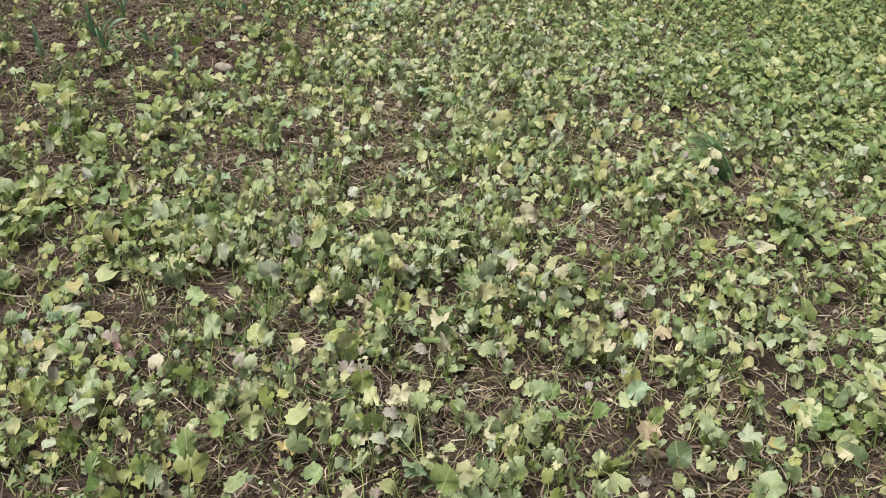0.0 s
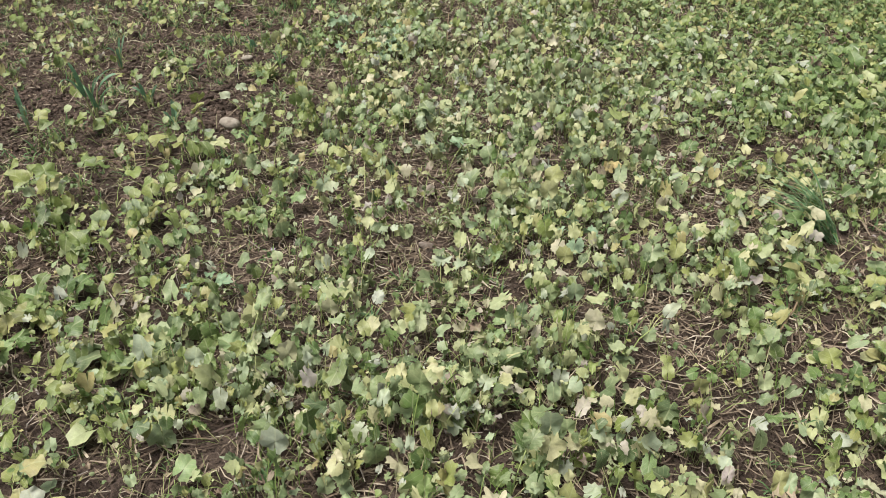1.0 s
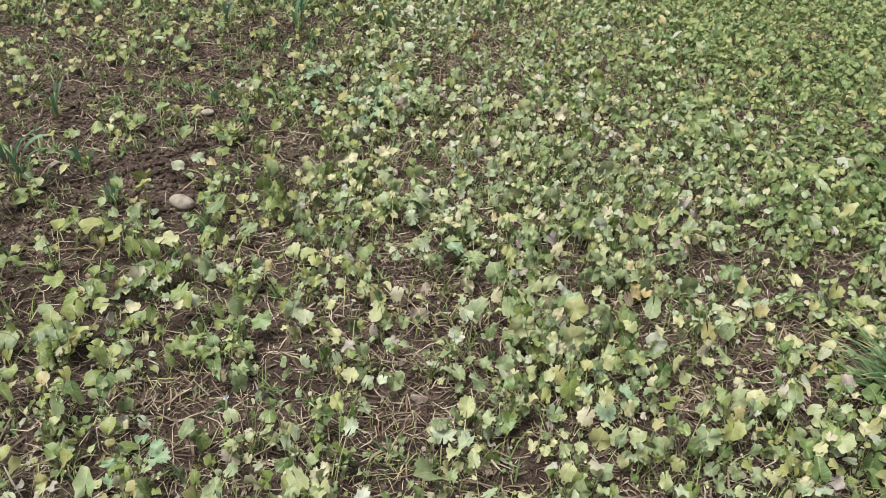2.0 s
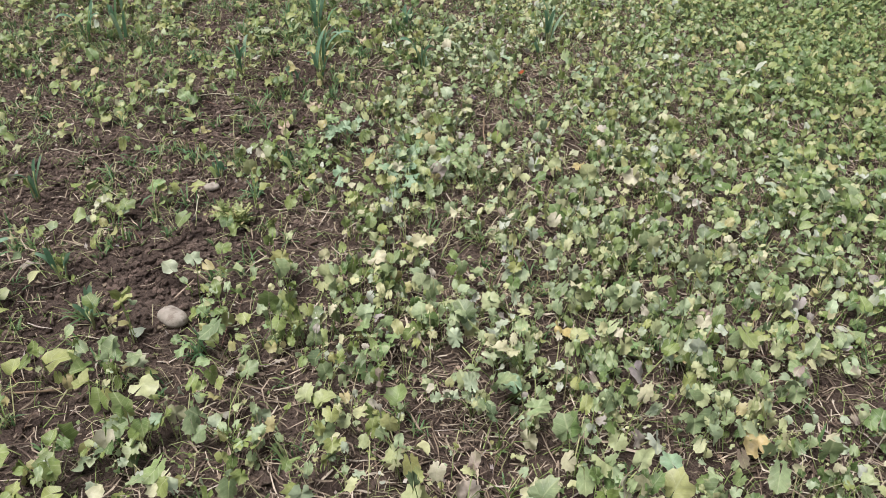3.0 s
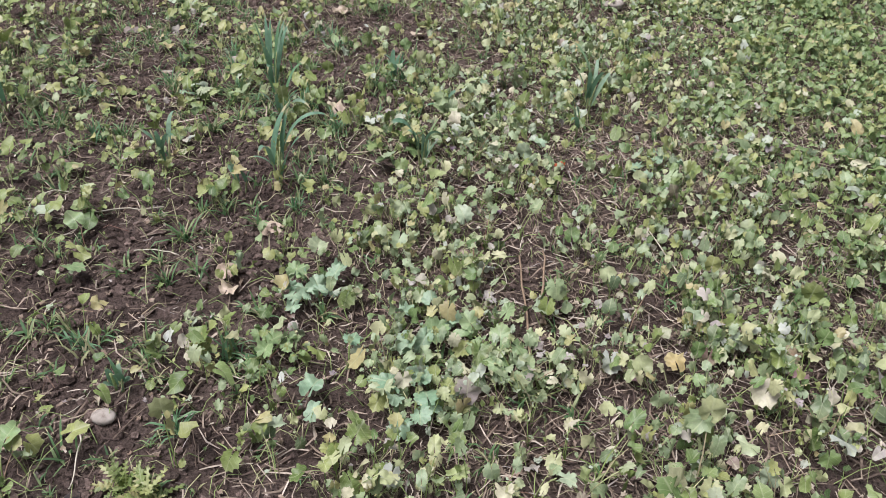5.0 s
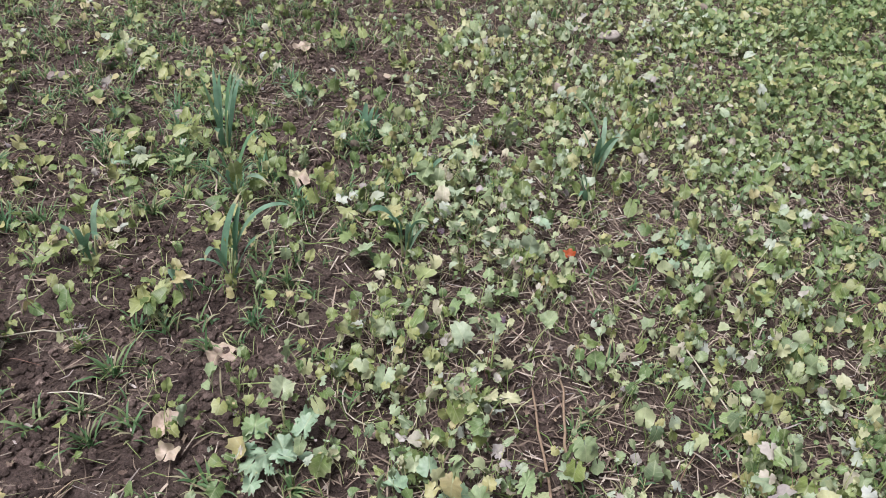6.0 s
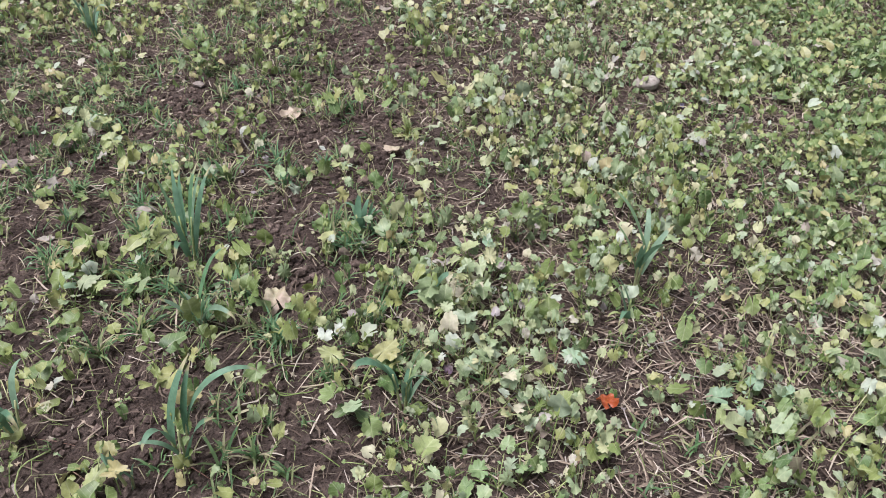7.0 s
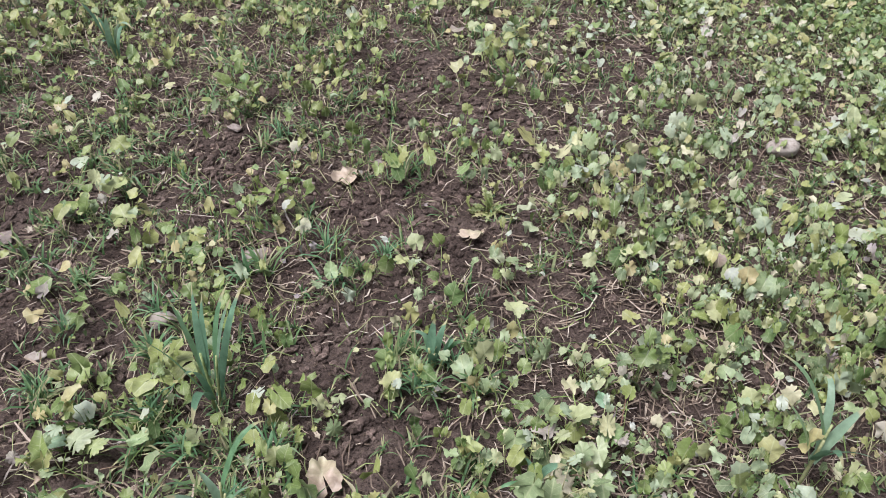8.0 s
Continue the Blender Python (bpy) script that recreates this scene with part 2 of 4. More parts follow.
class Form:
    """Points, triangles, UVs and slots that grow piece by piece."""

    def __init__(self):
        self.v, self.t, self.u, self.s, self.n = [], [], [], [], 0

    def add(self, v, t, u, slot=0):
        self.v.append(np.asarray(v, float))
        self.t.append(np.asarray(t) + self.n)
        self.u.append(np.asarray(u, float))
        self.s.append(np.full(len(t), slot) if np.isscalar(slot) else slot)
        self.n += len(v)
        return self

    def arrays(self):
        return np.concatenate(self.v), np.concatenate(self.t), np.concatenate(self.u), np.concatenate(self.s)

    def mesh(self, name, mats, smooth=True):
        v, t, u, s = self.arrays()
        return mesh(name, v, t, u, mats, s, smooth)


def spread(form, shapes, which, place, yaw, dip, size):
    """Lay copies of the shapes out: each with its place, turn about the upright, dip and size."""
    which = np.asarray(which)
    for k, (v, t, u, slots) in enumerate(shapes):
        sel = np.nonzero(which == k)[0]
        if not len(sel):
            continue
        cz, sz, cx, sx = np.cos(yaw[sel]), np.sin(yaw[sel]), np.cos(dip[sel]), np.sin(dip[sel])
        o = np.zeros_like(cz)
        m = np.stack([np.stack([cz, -sz * cx, sz * sx], -1), np.stack([sz, cz * cx, -cz * sx], -1), np.stack([o, sx, cx], -1)], 1)
        w = np.einsum("mij,nj->mni", m, v) * size[sel][:, None, None] + place[sel][:, None]
        tt = (t[None] + (np.arange(len(sel)) * len(v))[:, None, None]).reshape(-1, 3)
        form.add(w.reshape(-1, 3), tt, np.tile(u, (len(sel), 1)), np.tile(slots, len(sel)))


def turn_z(a):
    c, s = math.cos(a), math.sin(a)
    return np.array([[c, -s, 0], [s, c, 0], [0, 0, 1]])


def turn_x(a):
    c, s = math.cos(a), math.sin(a)
    return np.array([[1, 0, 0], [0, c, -s], [0, s, c]])


def turn_y(a):
    c, s = math.cos(a), math.sin(a)
    return np.array([[c, 0, s], [0, 1, 0], [-s, 0, c]])


def lattice(x, y, seed):
    """Smooth value noise, 0 to 1, on arrays."""
    xi, yi = np.floor(x).astype(np.int64), np.floor(y).astype(np.int64)
    fx, fy = x - xi, y - yi
    fx, fy = fx * fx * (3 - 2 * fx), fy * fy * (3 - 2 * fy)

    def h(a, b):
        n = (a * 374761393 + b * 668265263 + seed * 974634777) & 0xFFFFFFFF
        n = ((n ^ (n >> 13)) * 1274126177) & 0xFFFFFFFF
        return ((n ^ (n >> 16)) & 0xFFFF) / 65535.0

    return (h(xi, yi) * (1 - fx) + h(xi + 1, yi) * fx) * (1 - fy) + (h(xi, yi + 1) * (1 - fx) + h(xi + 1, yi + 1) * fx) * fy


def relief(x, y):
    """The lie of the soil."""
    x, y = np.asarray(x, float), np.asarray(y, float)
    z = (lattice(x * 1.7, y * 1.7, 1) - 0.5) * 0.026 + (lattice(x * 7, y * 7, 2) - 0.5) * 0.011
    z += (lattice(x * 17, y * 17, 3) - 0.6) * 0.012 + np.abs(lattice(x * 34, y * 34, 4) - 0.5) * 0.016 + (lattice(x * 61, y * 61, 5) - 0.5) * 0.007
    near = np.clip((12 - np.hypot(x + 0.8, y - 4.5)) / 4, 0, 1)
    return z * near


X0, X1, Y0, Y1 = -4.4, 2.9, 0.3, 9.2

# ---- ground: one sheet, fine near the walk and coarse to the horizon ----
fine_x = np.concatenate([np.arange(X0, -2.4, 0.034), np.arange(-2.4, -1.0, 0.014), np.arange(-1.0, 0.6, 0.022), np.arange(0.6, X1 + 0.001, 0.034)])
fine_y = np.concatenate([np.arange(Y0, 2.4, 0.03), np.arange(2.4, 6.8, 0.016), np.arange(6.8, Y1 + 0.001, 0.034)])
reach = np.array([0.3, 0.8, 2, 5, 12, 30, 80, 200, 600])
gx = np.concatenate([X0 - reach[::-1], fine_x, X1 + reach])
gy = np.concatenate([Y0 - reach[::-1], fine_y, Y1 + reach])
mx, my = np.meshgrid(gx, gy)
idx = np.arange(mx.size).reshape(mx.shape)
a, b, c, d = idx[:-1, :-1].ravel(), idx[:-1, 1:].ravel(), idx[1:, 1:].ravel(), idx[1:, :-1].ravel()
gv = np.stack([mx.ravel(), my.ravel(), relief(mx.ravel(), my.ravel())], 1)
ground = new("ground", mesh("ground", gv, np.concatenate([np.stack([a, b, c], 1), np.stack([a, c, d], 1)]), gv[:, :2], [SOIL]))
tagged(ground, "brown crumbly field soil with small lumps", "ground", kind="structure")

SHEET = gv[:, 2].reshape(mx.shape)


def height(x, y):
    """The height of the ground sheet at places of the plan."""
    x, y = np.asarray(x, float), np.asarray(y, float)
    i, j = np.clip(np.searchsorted(gx, x) - 1, 0, len(gx) - 2), np.clip(np.searchsorted(gy, y) - 1, 0, len(gy) - 2)
    p, q = (x - gx[i]) / (gx[i + 1] - gx[i]), (y - gy[j]) / (gy[j + 1] - gy[j])
    return (SHEET[j, i] * (1 - p) + SHEET[j, i + 1] * p) * (1 - q) + (SHEET[j + 1, i] * (1 - p) + SHEET[j + 1, i + 1] * p) * q


def tube(points, radii, sides=4, closed=True):
    """A tapered tube along points."""
    p = np.asarray(points, float)
    n = len(p)
    d = np.gradient(p, axis=0)
    d /= np.linalg.norm(d, axis=1)[:, None] + 1e-9
    ref = np.array([0.31, 0.17, 0.93]) if abs(d[:, 2]).mean() < 0.8 else np.array([0.9, 0.3, 0.1])
    a = np.cross(d, ref)
    a /= np.linalg.norm(a, axis=1)[:, None] + 1e-9
    b = np.cross(d, a)
    ang = np.arange(sides) * 2 * np.pi / sides
    v = (p[:, None] + np.asarray(radii)[:, None, None] * (a[:, None] * np.cos(ang)[None, :, None] + b[:, None] * np.sin(ang)[None, :, None])).reshape(-1, 3)
    t, u = [], [(0.5, i / (n - 1)) for i in range(n) for _ in range(sides)]
    for i in range(n - 1):
        for k in range(sides):
            q, r = i * sides + k, i * sides + (k + 1) % sides
            t += [(q, r, r + sides), (q, r + sides, q + sides)]
    for k in range(1, sides - 1 if closed else 1):
        t += [(0, k + 1, k), ((n - 1) * sides, (n - 1) * sides + k, (n - 1) * sides + k + 1)]
    return v, np.array(t), np.array(u)


# ---- plant forms ----


def blade_of_leaf(r, steps=13, lobes=4, deep=0.22, wide=0.42, cup=0.25, bend=0.3, ragged=0.06):
    """A lobed leaf blade of length 1 along +y from the origin, its face up (+z)."""
    form_v, form_u = [], []
    phase = r.uniform(0, 0.35)
    lean = r.uniform(-0.12, 0.12)
    for i in range(steps + 1):
        s = i / steps
        body = (math.sin(math.pi * min(1, s ** 0.75 * 0.97 + 0.015)) ** 0.62) * wide
        for side in (-1, 0, 1):
            w = 0.0
            y = s
            if side:
                saw = (s * lobes + phase + 0.13 * side) % 1.0
                beat = saw ** 0.8 if saw < 0.72 else (1 - saw) / 0.28
                if steps < 9:
                    beat = 1.0 if (i + (side > 0) * (lobes % 2)) % 2 else r.uniform(0.15, 0.6)
                w = body * (1 - deep + deep * 1.6 * beat) * (1 + r.uniform(-ragged, ragged) * 2)
                y = s + (0.05 * beat - 0.02) + r.uniform(-ragged, ragged) * 0.3
            x = side * w + lean * s * s
            z = -bend * s * s + cup * abs(w) ** 1.3 + 0.05 * math.sin(9 * s + 2 * side) * abs(side)
            form_v.append((x, y, z))
            form_u.append((0.5 + 0.5 * side * w / wide, s))
    t = []
    for i in range(steps):
        a = i * 3
        t += [(a, a + 1, a + 4), (a, a + 4, a + 3), (a + 1, a + 2, a + 5), (a + 1, a + 5, a + 4)]
    return np.array(form_v), np.array(t), np.array(form_u)


def toothed_leaf(r, teeth=8, wide=0.46, deep=0.2, cup=0.25, bend=0.3, ragged=0.08, rings=1, nicks=3):
    """A broad leaf of length 1 along +y from the origin, its face up: blunt teeth round an egg-shaped outline, ruffled edge."""
    n = teeth * nicks
    a = np.linspace(-2.98, 2.98, n + 1) + r.normal(0, 0.02, n + 1)
    size = np.repeat(r.uniform(1 - 0.6 * ragged, 1 + 0.6 * ragged, teeth + 1), nicks)[:n + 1]
    step = np.arange(n + 1) % nicks
    edge = np.where(step == 0, 1 - deep * r.uniform(0.6, 1.2, n + 1), size * np.where(step == 1, 1.0, 1.03)) * r.uniform(1 - 0.6 * ragged, 1 + 0.6 * ragged, n + 1)
    lean = r.uniform(-0.12, 0.12)
    low = r.uniform(0.40, 0.56)
    # broad shallow lobes, and the widest place towards the base or the tip
    edge = edge * (1 + r.uniform(0.0, 0.06) * np.cos(r.integers(4, 7) * a)) * (1 + r.normal(0, 0.05) * np.sin(a))
    ox = wide * np.sin(a) * (1 + r.uniform(-0.18, 0.24) * np.cos(a)) * edge
    oy = np.where(np.cos(a) > 0, 1 - low, low) * np.sign(np.cos(a)) * np.abs(np.cos(a)) ** 0.85 * edge
    waves, turn = int(r.integers(2, 5)), r.uniform(0, 6.28)
    v, u = [], []
    for rho in [0.0] + [(k + 1) / rings for k in range(rings)]:
        some = slice(0, 1) if rho == 0 else slice(None)
        x, y = ox[some] * rho, oy[some] * rho + low
        z = -bend * y * y + cup * np.abs(x) ** 1.3 + 0.13 * rho ** 2 * np.sin(waves * a[some] + turn) + 0.05 * rho ** 3 * np.sin(9 * a[some] + turn)
        v.append(np.stack([x + lean * y * y, y, z], 1))
        u.append(np.stack([0.5 + 0.5 * x / wide, y], 1))
    t = [(0, 2 + i, 1 + i) for i in range(n)]
    m = n + 1
    for k in range(1, rings):
        b = 1 + (k - 1) * m
        for i in range(n):
            t += [(b + i, b + i + 1, b + m + i + 1), (b + i, b + m + i + 1, b + m + i)]
    v = np.concatenate(v)
    v[:, 1] += 0.05 - v[:, 1].min() * 0.5
    return v, np.array(t), np.concatenate(u)


def leaf_on_stalk(r, size, tall, out, tilt, teeth=8, rings=1, sides=3, deep=0.22, nicks=3):
    """A leaf with its stalk, which rises from the origin; slot 0 the blade, slot 1 the stalk."""
    f = Form()
    wide = r.uniform(0.40, 0.54) if r.uniform() < 0.7 else r.uniform(0.28, 0.38)
    v, t, u = toothed_leaf(r, teeth, wide, deep, r.uniform(-0.5, 0.9), r.uniform(-0.1, 0.6), r.uniform(0.06, 0.14), rings, nicks)
    sway = r.uniform(-0.012, 0.012)
    tip = np.array([sway, out, tall])
    v = (v * size) @ turn_y(r.uniform(-0.35, 0.35)).T @ turn_x(tilt).T @ turn_z(r.uniform(-0.4, 0.4)).T + tip
    f.add(v, t, u, 0)
    # the pair of small lobes below the blade
    if r.uniform() < 0.45:
        for side in (-1, 1):
            q, reach, lift = r.uniform(0.6, 0.85), size * r.uniform(0.14, 0.28), r.uniform(-0.3, 0.5)
            root = np.array([sway * q * q, out * q ** 1.5, tall * q ** 0.8])
            lobe = np.array([(0, 0, 0), (0.5, -0.35, lift * 0.5), (1.1, 0.1, lift), (0.6, 0.5, lift * 0.6)]) * (side * reach, reach, reach)
            f.add(root + lobe, np.array([(0, 1, 2), (0, 2, 3)]), np.array([(0.5, 0.2), (0.7, 0.2), (0.9, 0.5), (0.7, 0.6)]), 0)
    bits = 3 if sides == 3 else 5
    k = np.linspace(0, 1, bits)[:, None]
    path = np.concatenate([sway * k ** 2, out * k ** 1.5, tall * (k ** 0.8)], 1)
    if sides == 2:
        k = np.linspace(0, 1, 3)
        w = 0.0011 * (0.7 + size * 8)
        tv = np.array([(sway * q * q + e * w * (1 - 0.4 * q), out * q ** 1.5, tall * q ** 0.8) for q in k for e in (-1, 1)])
        tt = np.array([(0, 1, 3), (0, 3, 2), (2, 3, 5), (2, 5, 4)])
        f.add(tv, tt, np.array([(0.5, q) for q in k for e in (-1, 1)]), 1)
        return f.arrays()
    tv, tt, tu = tube(path, np.linspace(0.0016, 0.0009, bits) * (0.7 + size * 8), sides, sides > 3)
    f.add(tv, tt, tu, 1)
    return f.arrays()


def leaf_set(seed, count, teeth, rings, sides, nicks=3):
    """Leaves on stalks; the first half rise, the second half nod."""
    r = np.random.default_rng(seed)
    out = []
    for i in range(count):
        size = 0.017 + 0.027 * r.uniform() ** 1.3
        tilt = r.uniform(0.35, 1.35) if i < count // 2 else r.uniform(-1.0, 0.0)
        out.append(leaf_on_stalk(r, size, r.uniform(0.024, 0.088), r.uniform(0.008, 0.042), tilt, teeth + int(r.integers(-1, 2)), rings, sides, r.uniform(0.11, 0.23), nicks))
    return out


def bearing(number, count, spare):
    """The way a leaf points: rising leaves rather to one side of the plant, nodding ones to the other, as they turn to the light."""
    return np.where(number < count // 2, 0.0, np.pi) + spare.normal(0, 1.1, len(number))


FINE_LEAVES = leaf_set(11, 30, 11, 2, 4)
PLAIN_LEAVES = leaf_set(12, 48, 10, 1, 2, 2)
FAR_LEAVES = leaf_set(13, 24, 7, 1, 2, 2)

# leaf cover over the plan, tenths, by rows of rising y
COVER_X = np.array([-3.6, -2.6, -2.0, -1.6, -1.25, -0.9, -0.5, 0.0, 0.6, 1.5])
COVER_Y = np.array([0.9, 1.5, 2.1, 2.8, 3.4, 4.1, 4.9, 5.6, 6.4, 7.5])
COVER = np.array([
    [4, 4, 4.5, 5, 5.5, 6, 6.5, 6, 3, 3], [3, 3, 4, 6, 6.8, 7.4, 7, 6.5, 5.8, 5], [2, 2.5, 3.2, 4.6, 6.3, 6.6, 6.3, 6.6, 5.8, 6.4], [1.4, 1.5, 1.8, 2.6, 4.2, 5.6, 5.2, 7, 6, 7.5],
    [1.6, 1.6, 1.6, 2, 4, 6.5, 6.2, 7, 6.7, 8], [2.5, 2, 2, 1.5, 3.6, 5.4, 6.3, 7.2, 7.3, 8], [2.5, 2.4, 2.2, 2, 5, 5.8, 5.6, 6.9, 7.4, 8], [2.5, 2.5, 3, 2.8, 5, 6.2, 6, 7, 7.4, 8],
    [2, 2, 2, 1.6, 3.2, 5.6, 6.5, 7, 7.5, 8], [3.4, 3.2, 3, 3, 4, 5, 6.5, 7, 7.5, 8]])
# thin places and thick clumps: x, y, tenths more or less
SPOTS = [
    (0.42, 1.16, -3.3), (-0.75, 4.65, -3.3), (-1.38, 4.24, 2.9), (-0.71, 2.57, -2.8), (-0.93, 4.32, 2.8), (-0.96, 4.12, 2.8), (-1.62, 3.59, -2.6),
    (-1.07, 6.26, -2.6), (-0.7, 3.76, -2.5), (0.26, 2.59, -2.5), (-0.49, 2.11, -2.5), (-0.72, 4.36, -2.5), (-1.64, 3.32, -2.4), (-1.52, 5.56, -2.4),
    (-1.15, 3.07, 2.3), (0.47, 3.22, -2.3), (-0.06, 1.92, 2.1), (-0.47, 2.83, -2.1), (-0.63, 5.19, -2.1), (-0.71, 4.92, -2.1), (-0.33, 3.87, 2.0),
    (-1.87, 4.44, -2.0), (-1.51, 4.8, -2.0), (-0.95, 3.58, 1.9), (-1.27, 6.24, 1.9), (-0.17, 2.74, 1.8), (-0.05, 1.06, -1.8), (-0.45, 6.3, 1.8),
    (-0.44, 5.12, 1.8), (-0.83, 6.33, 1.8), (-1.51, 6.19, -1.7), (-0.44, 5.65, -1.6), (-2.04, 5.29, 1.6)]


def cover(x, y):
    """Leaf cover, 0 to 1, at places of the plan."""
    i, j = np.clip(np.searchsorted(COVER_X, x) - 1, 0, 8), np.clip(np.searchsorted(COVER_Y, y) - 1, 0, 8)
    u = np.clip((x - COVER_X[i]) / (COVER_X[i + 1] - COVER_X[i]), 0, 1)
    v = np.clip((y - COVER_Y[j]) / (COVER_Y[j + 1] - COVER_Y[j]), 0, 1)
    c = (COVER[j, i] * (1 - u) + COVER[j, i + 1] * u) * (1 - v) + (COVER[j + 1, i] * (1 - u) + COVER[j + 1, i + 1] * u) * v
    for sx, sy, more in SPOTS:
        c = c + (0.75 * more if more < 0 else 0.6 * more) * np.exp(-((x - sx) ** 2 + (y - sy) ** 2) / (2 * 0.11 ** 2))
    return np.clip(c / 10, 0, 0.95)


# bare crumbly patches: x, y, radius
PATCHES = [
    (-1.50, 5.70, 0.13), (-1.67, 5.82, 0.12), (-1.55, 6.32, 0.20), (-1.62, 7.05, 0.22), (-1.04, 6.05, 0.12), (-1.85, 5.12, 0.13), (-1.70, 4.98, 0.10), (-1.72, 3.30, 0.16),
    (-1.90, 4.48, 0.18), (-1.83, 4.98, 0.12), (-1.22, 4.58, 0.10), (-1.62, 3.62, 0.14), (-2.25, 3.95, 0.16), (-2.45, 5.45, 0.14), (-2.2, 6.6, 0.16), (-0.80, 4.62, 0.08),
    (-1.95, 2.95, 0.16), (-2.35, 3.3, 0.2), (-1.45, 4.45, 0.10), (-1.30, 5.02, 0.08)]


# stones and fallen leaves that lie open: x, y
OPEN = [
    (-1.671, 3.947), (-1.462, 3.237), (-0.473, 6.911), (-1.944, 6.124), (-2.075, 5.856), (-2.323, 5.699), (-2.66, 6.06), (-0.462, 2.494), (-0.87, 3.678), (-1.079, 5.837),
    (-0.697, 5.25), (-1.55, 5.49), (-1.382, 6.314), (-1.802, 6.512), (-0.368, 4.356), (-0.362, 3.381), (0.114, 3.064), (-1.23, 6.36), (-1.299, 6.223), (-0.471, 4.295), (0.434, 1.283), (0.82, 2.76), (0.84, 2.66), (-0.86, 4.963), (-1.80, 6.47)]


def clear(x, y):
    """0 just before and on a thing that lies open, 1 elsewhere."""
    c = np.ones(np.shape(x))
    for sx, sy in OPEN:
        c = c * (1 - 0.95 * np.exp(-((x - sx) ** 2 / 0.004 + (y - sy + 0.05) ** 2 / 0.008) ** 2))
    return c


def bare(x, y):
    """1 in the midst of a bare patch, 0 outside."""
    b = np.zeros(np.shape(x))
    for sx, sy, wide in PATCHES:
        b = np.maximum(b, np.exp(-((x - sx) ** 2 + (y - sy) ** 2) / (2 * (wide * 0.8) ** 2)))
    return b


# thick mats of straw: x, y, radius
MATS = [(-0.58, 5.36, 0.20), (-0.30, 5.60, 0.16), (-0.50, 5.12, 0.15), (-0.22, 5.25, 0.14), (-0.52, 2.75, 0.20), (-0.50, 2.42, 0.14), (0.48, 2.95, 0.18), (0.70, 1.15, 0.22), (-0.03, 1.25, 0.13),
        (-0.95, 6.10, 0.14), (-0.82, 5.78, 0.12), (-0.72, 3.50, 0.13), (-0.68, 4.62, 0.13), (-0.55, 2.95, 0.12), (0.30, 2.25, 0.14)]


def matted(x, y):
    """1 in the midst of a straw mat, 0 outside."""
    b = np.zeros(np.shape(x))
    for sx, sy, wide in MATS:
        b = np.maximum(b, np.exp(-((x - sx) ** 2 + (y - sy) ** 2) / (2 * (wide * 0.8) ** 2)))
    return b


def scatter(per_metre, x0, x1, y0, y1):
    n = int(per_metre * (x1 - x0) * (y1 - y0))
    return rng.uniform(x0, x1, n), rng.uniform(y0, y1, n)


def outside(x, y):
    """Metres outside the part of the field beside the walk."""
    left = np.maximum(-1.2 - 0.73 * (y - 0.8), -3.75)
    right = np.where(y < 6.6, 1.1 + 0.27 * (y - 1.0), 2.6 - 1.45 * (y - 6.6))
    return np.maximum(np.maximum(np.maximum(left - x, x - right), np.maximum(0.72 - y, y - 8.3)), 0)


def walked(x, y):
    """1 over the part of the field beside the walk, thinner further off."""
    return np.clip(1.0 - outside(x, y) * 3.0, 0.07, 1.0)


# ---- mustard plants ----
px, py = scatter(2000, X0, X1, Y0, Y1)
thick = -np.log(1 - cover(px, py) ** 1.15) * (0.15 + 1.7 * lattice(px * 6.5, py * 6.5, 9)) * (365 - 95 * np.clip((4.6 - py) / 1.2, 0, 1)) / 2000
keep = rng.uniform(0, 1, len(px)) < thick * walked(px, py) * (1 - 0.85 * bare(px, py)) * (1 - 0.45 * matted(px, py)) * clear(px, py)
px, py = px[keep], py[keep]
pz = height(px, py)
# the strip along the walk, whose plants are things of their own
own = (np.abs(px - (-0.05 - 0.215 * (py - 1.0))) < 0.085) & (py > 1.0) & (py < 6.4)
vigour = rng.uniform(0.65, 1.05, len(px)) + 0.3 * lattice(px * 2.1, py * 2.1, 19) + 0.20 / (1 + np.exp((px + 1.3) / 0.12)) + 0.24 * np.clip((4.6 - py) / 1.2, 0, 1)
many = rng.integers(3, 8, len(px))

LEAF_MESHES = [mesh("leaf", v, t, u, [MIXED, PETIOLE], s) for v, t, u, s in FINE_LEAVES]
v, t, u = tube([(0, 0, -0.01), (0.001, 0, 0.006), (0.0, 0.001, 0.016)], [0.0024, 0.0022, 0.0014], 5)
STEM_MESH = mesh("stem", v, t, u, [PETIOLE])


def mustard(x, y, z, count, size, label="young mustard plant with lobed yellow-green leaves in bare soil"):
    plant = tagged(new("mustard_plant"), label, "plant", "mustard plants in the field")
    plant.location = (x, y, z)
    new("stem", STEM_MESH).parent = plant
    start = rng.uniform(0, 6.28)
    for k in range(count):
        leaf = new("leaf", LEAF_MESHES[int(rng.integers(0, len(LEAF_MESHES)))])
        leaf.parent = plant
        leaf.rotation_euler = (rng.uniform(-0.3, 0.3), 0, start + k * 2.4 + rng.uniform(-0.6, 0.6))
        leaf.scale = (size * rng.uniform(0.6, 1.3),) * 3
    return plant


for k in np.nonzero(own)[0]:
    mustard(px[k], py[k], pz[k], int(many[k]), vigour[k])
which = np.repeat(np.nonzero(~own)[0], many[~own])
n = len(which)
spots = np.stack([px, py, pz], 1)[which] + rng.normal(0, 0.008, (n, 3)) * (1, 1, 0)
dip, size = rng.uniform(-0.3, 0.3, n), vigour[which] * rng.uniform(0.42, 1.32, n)
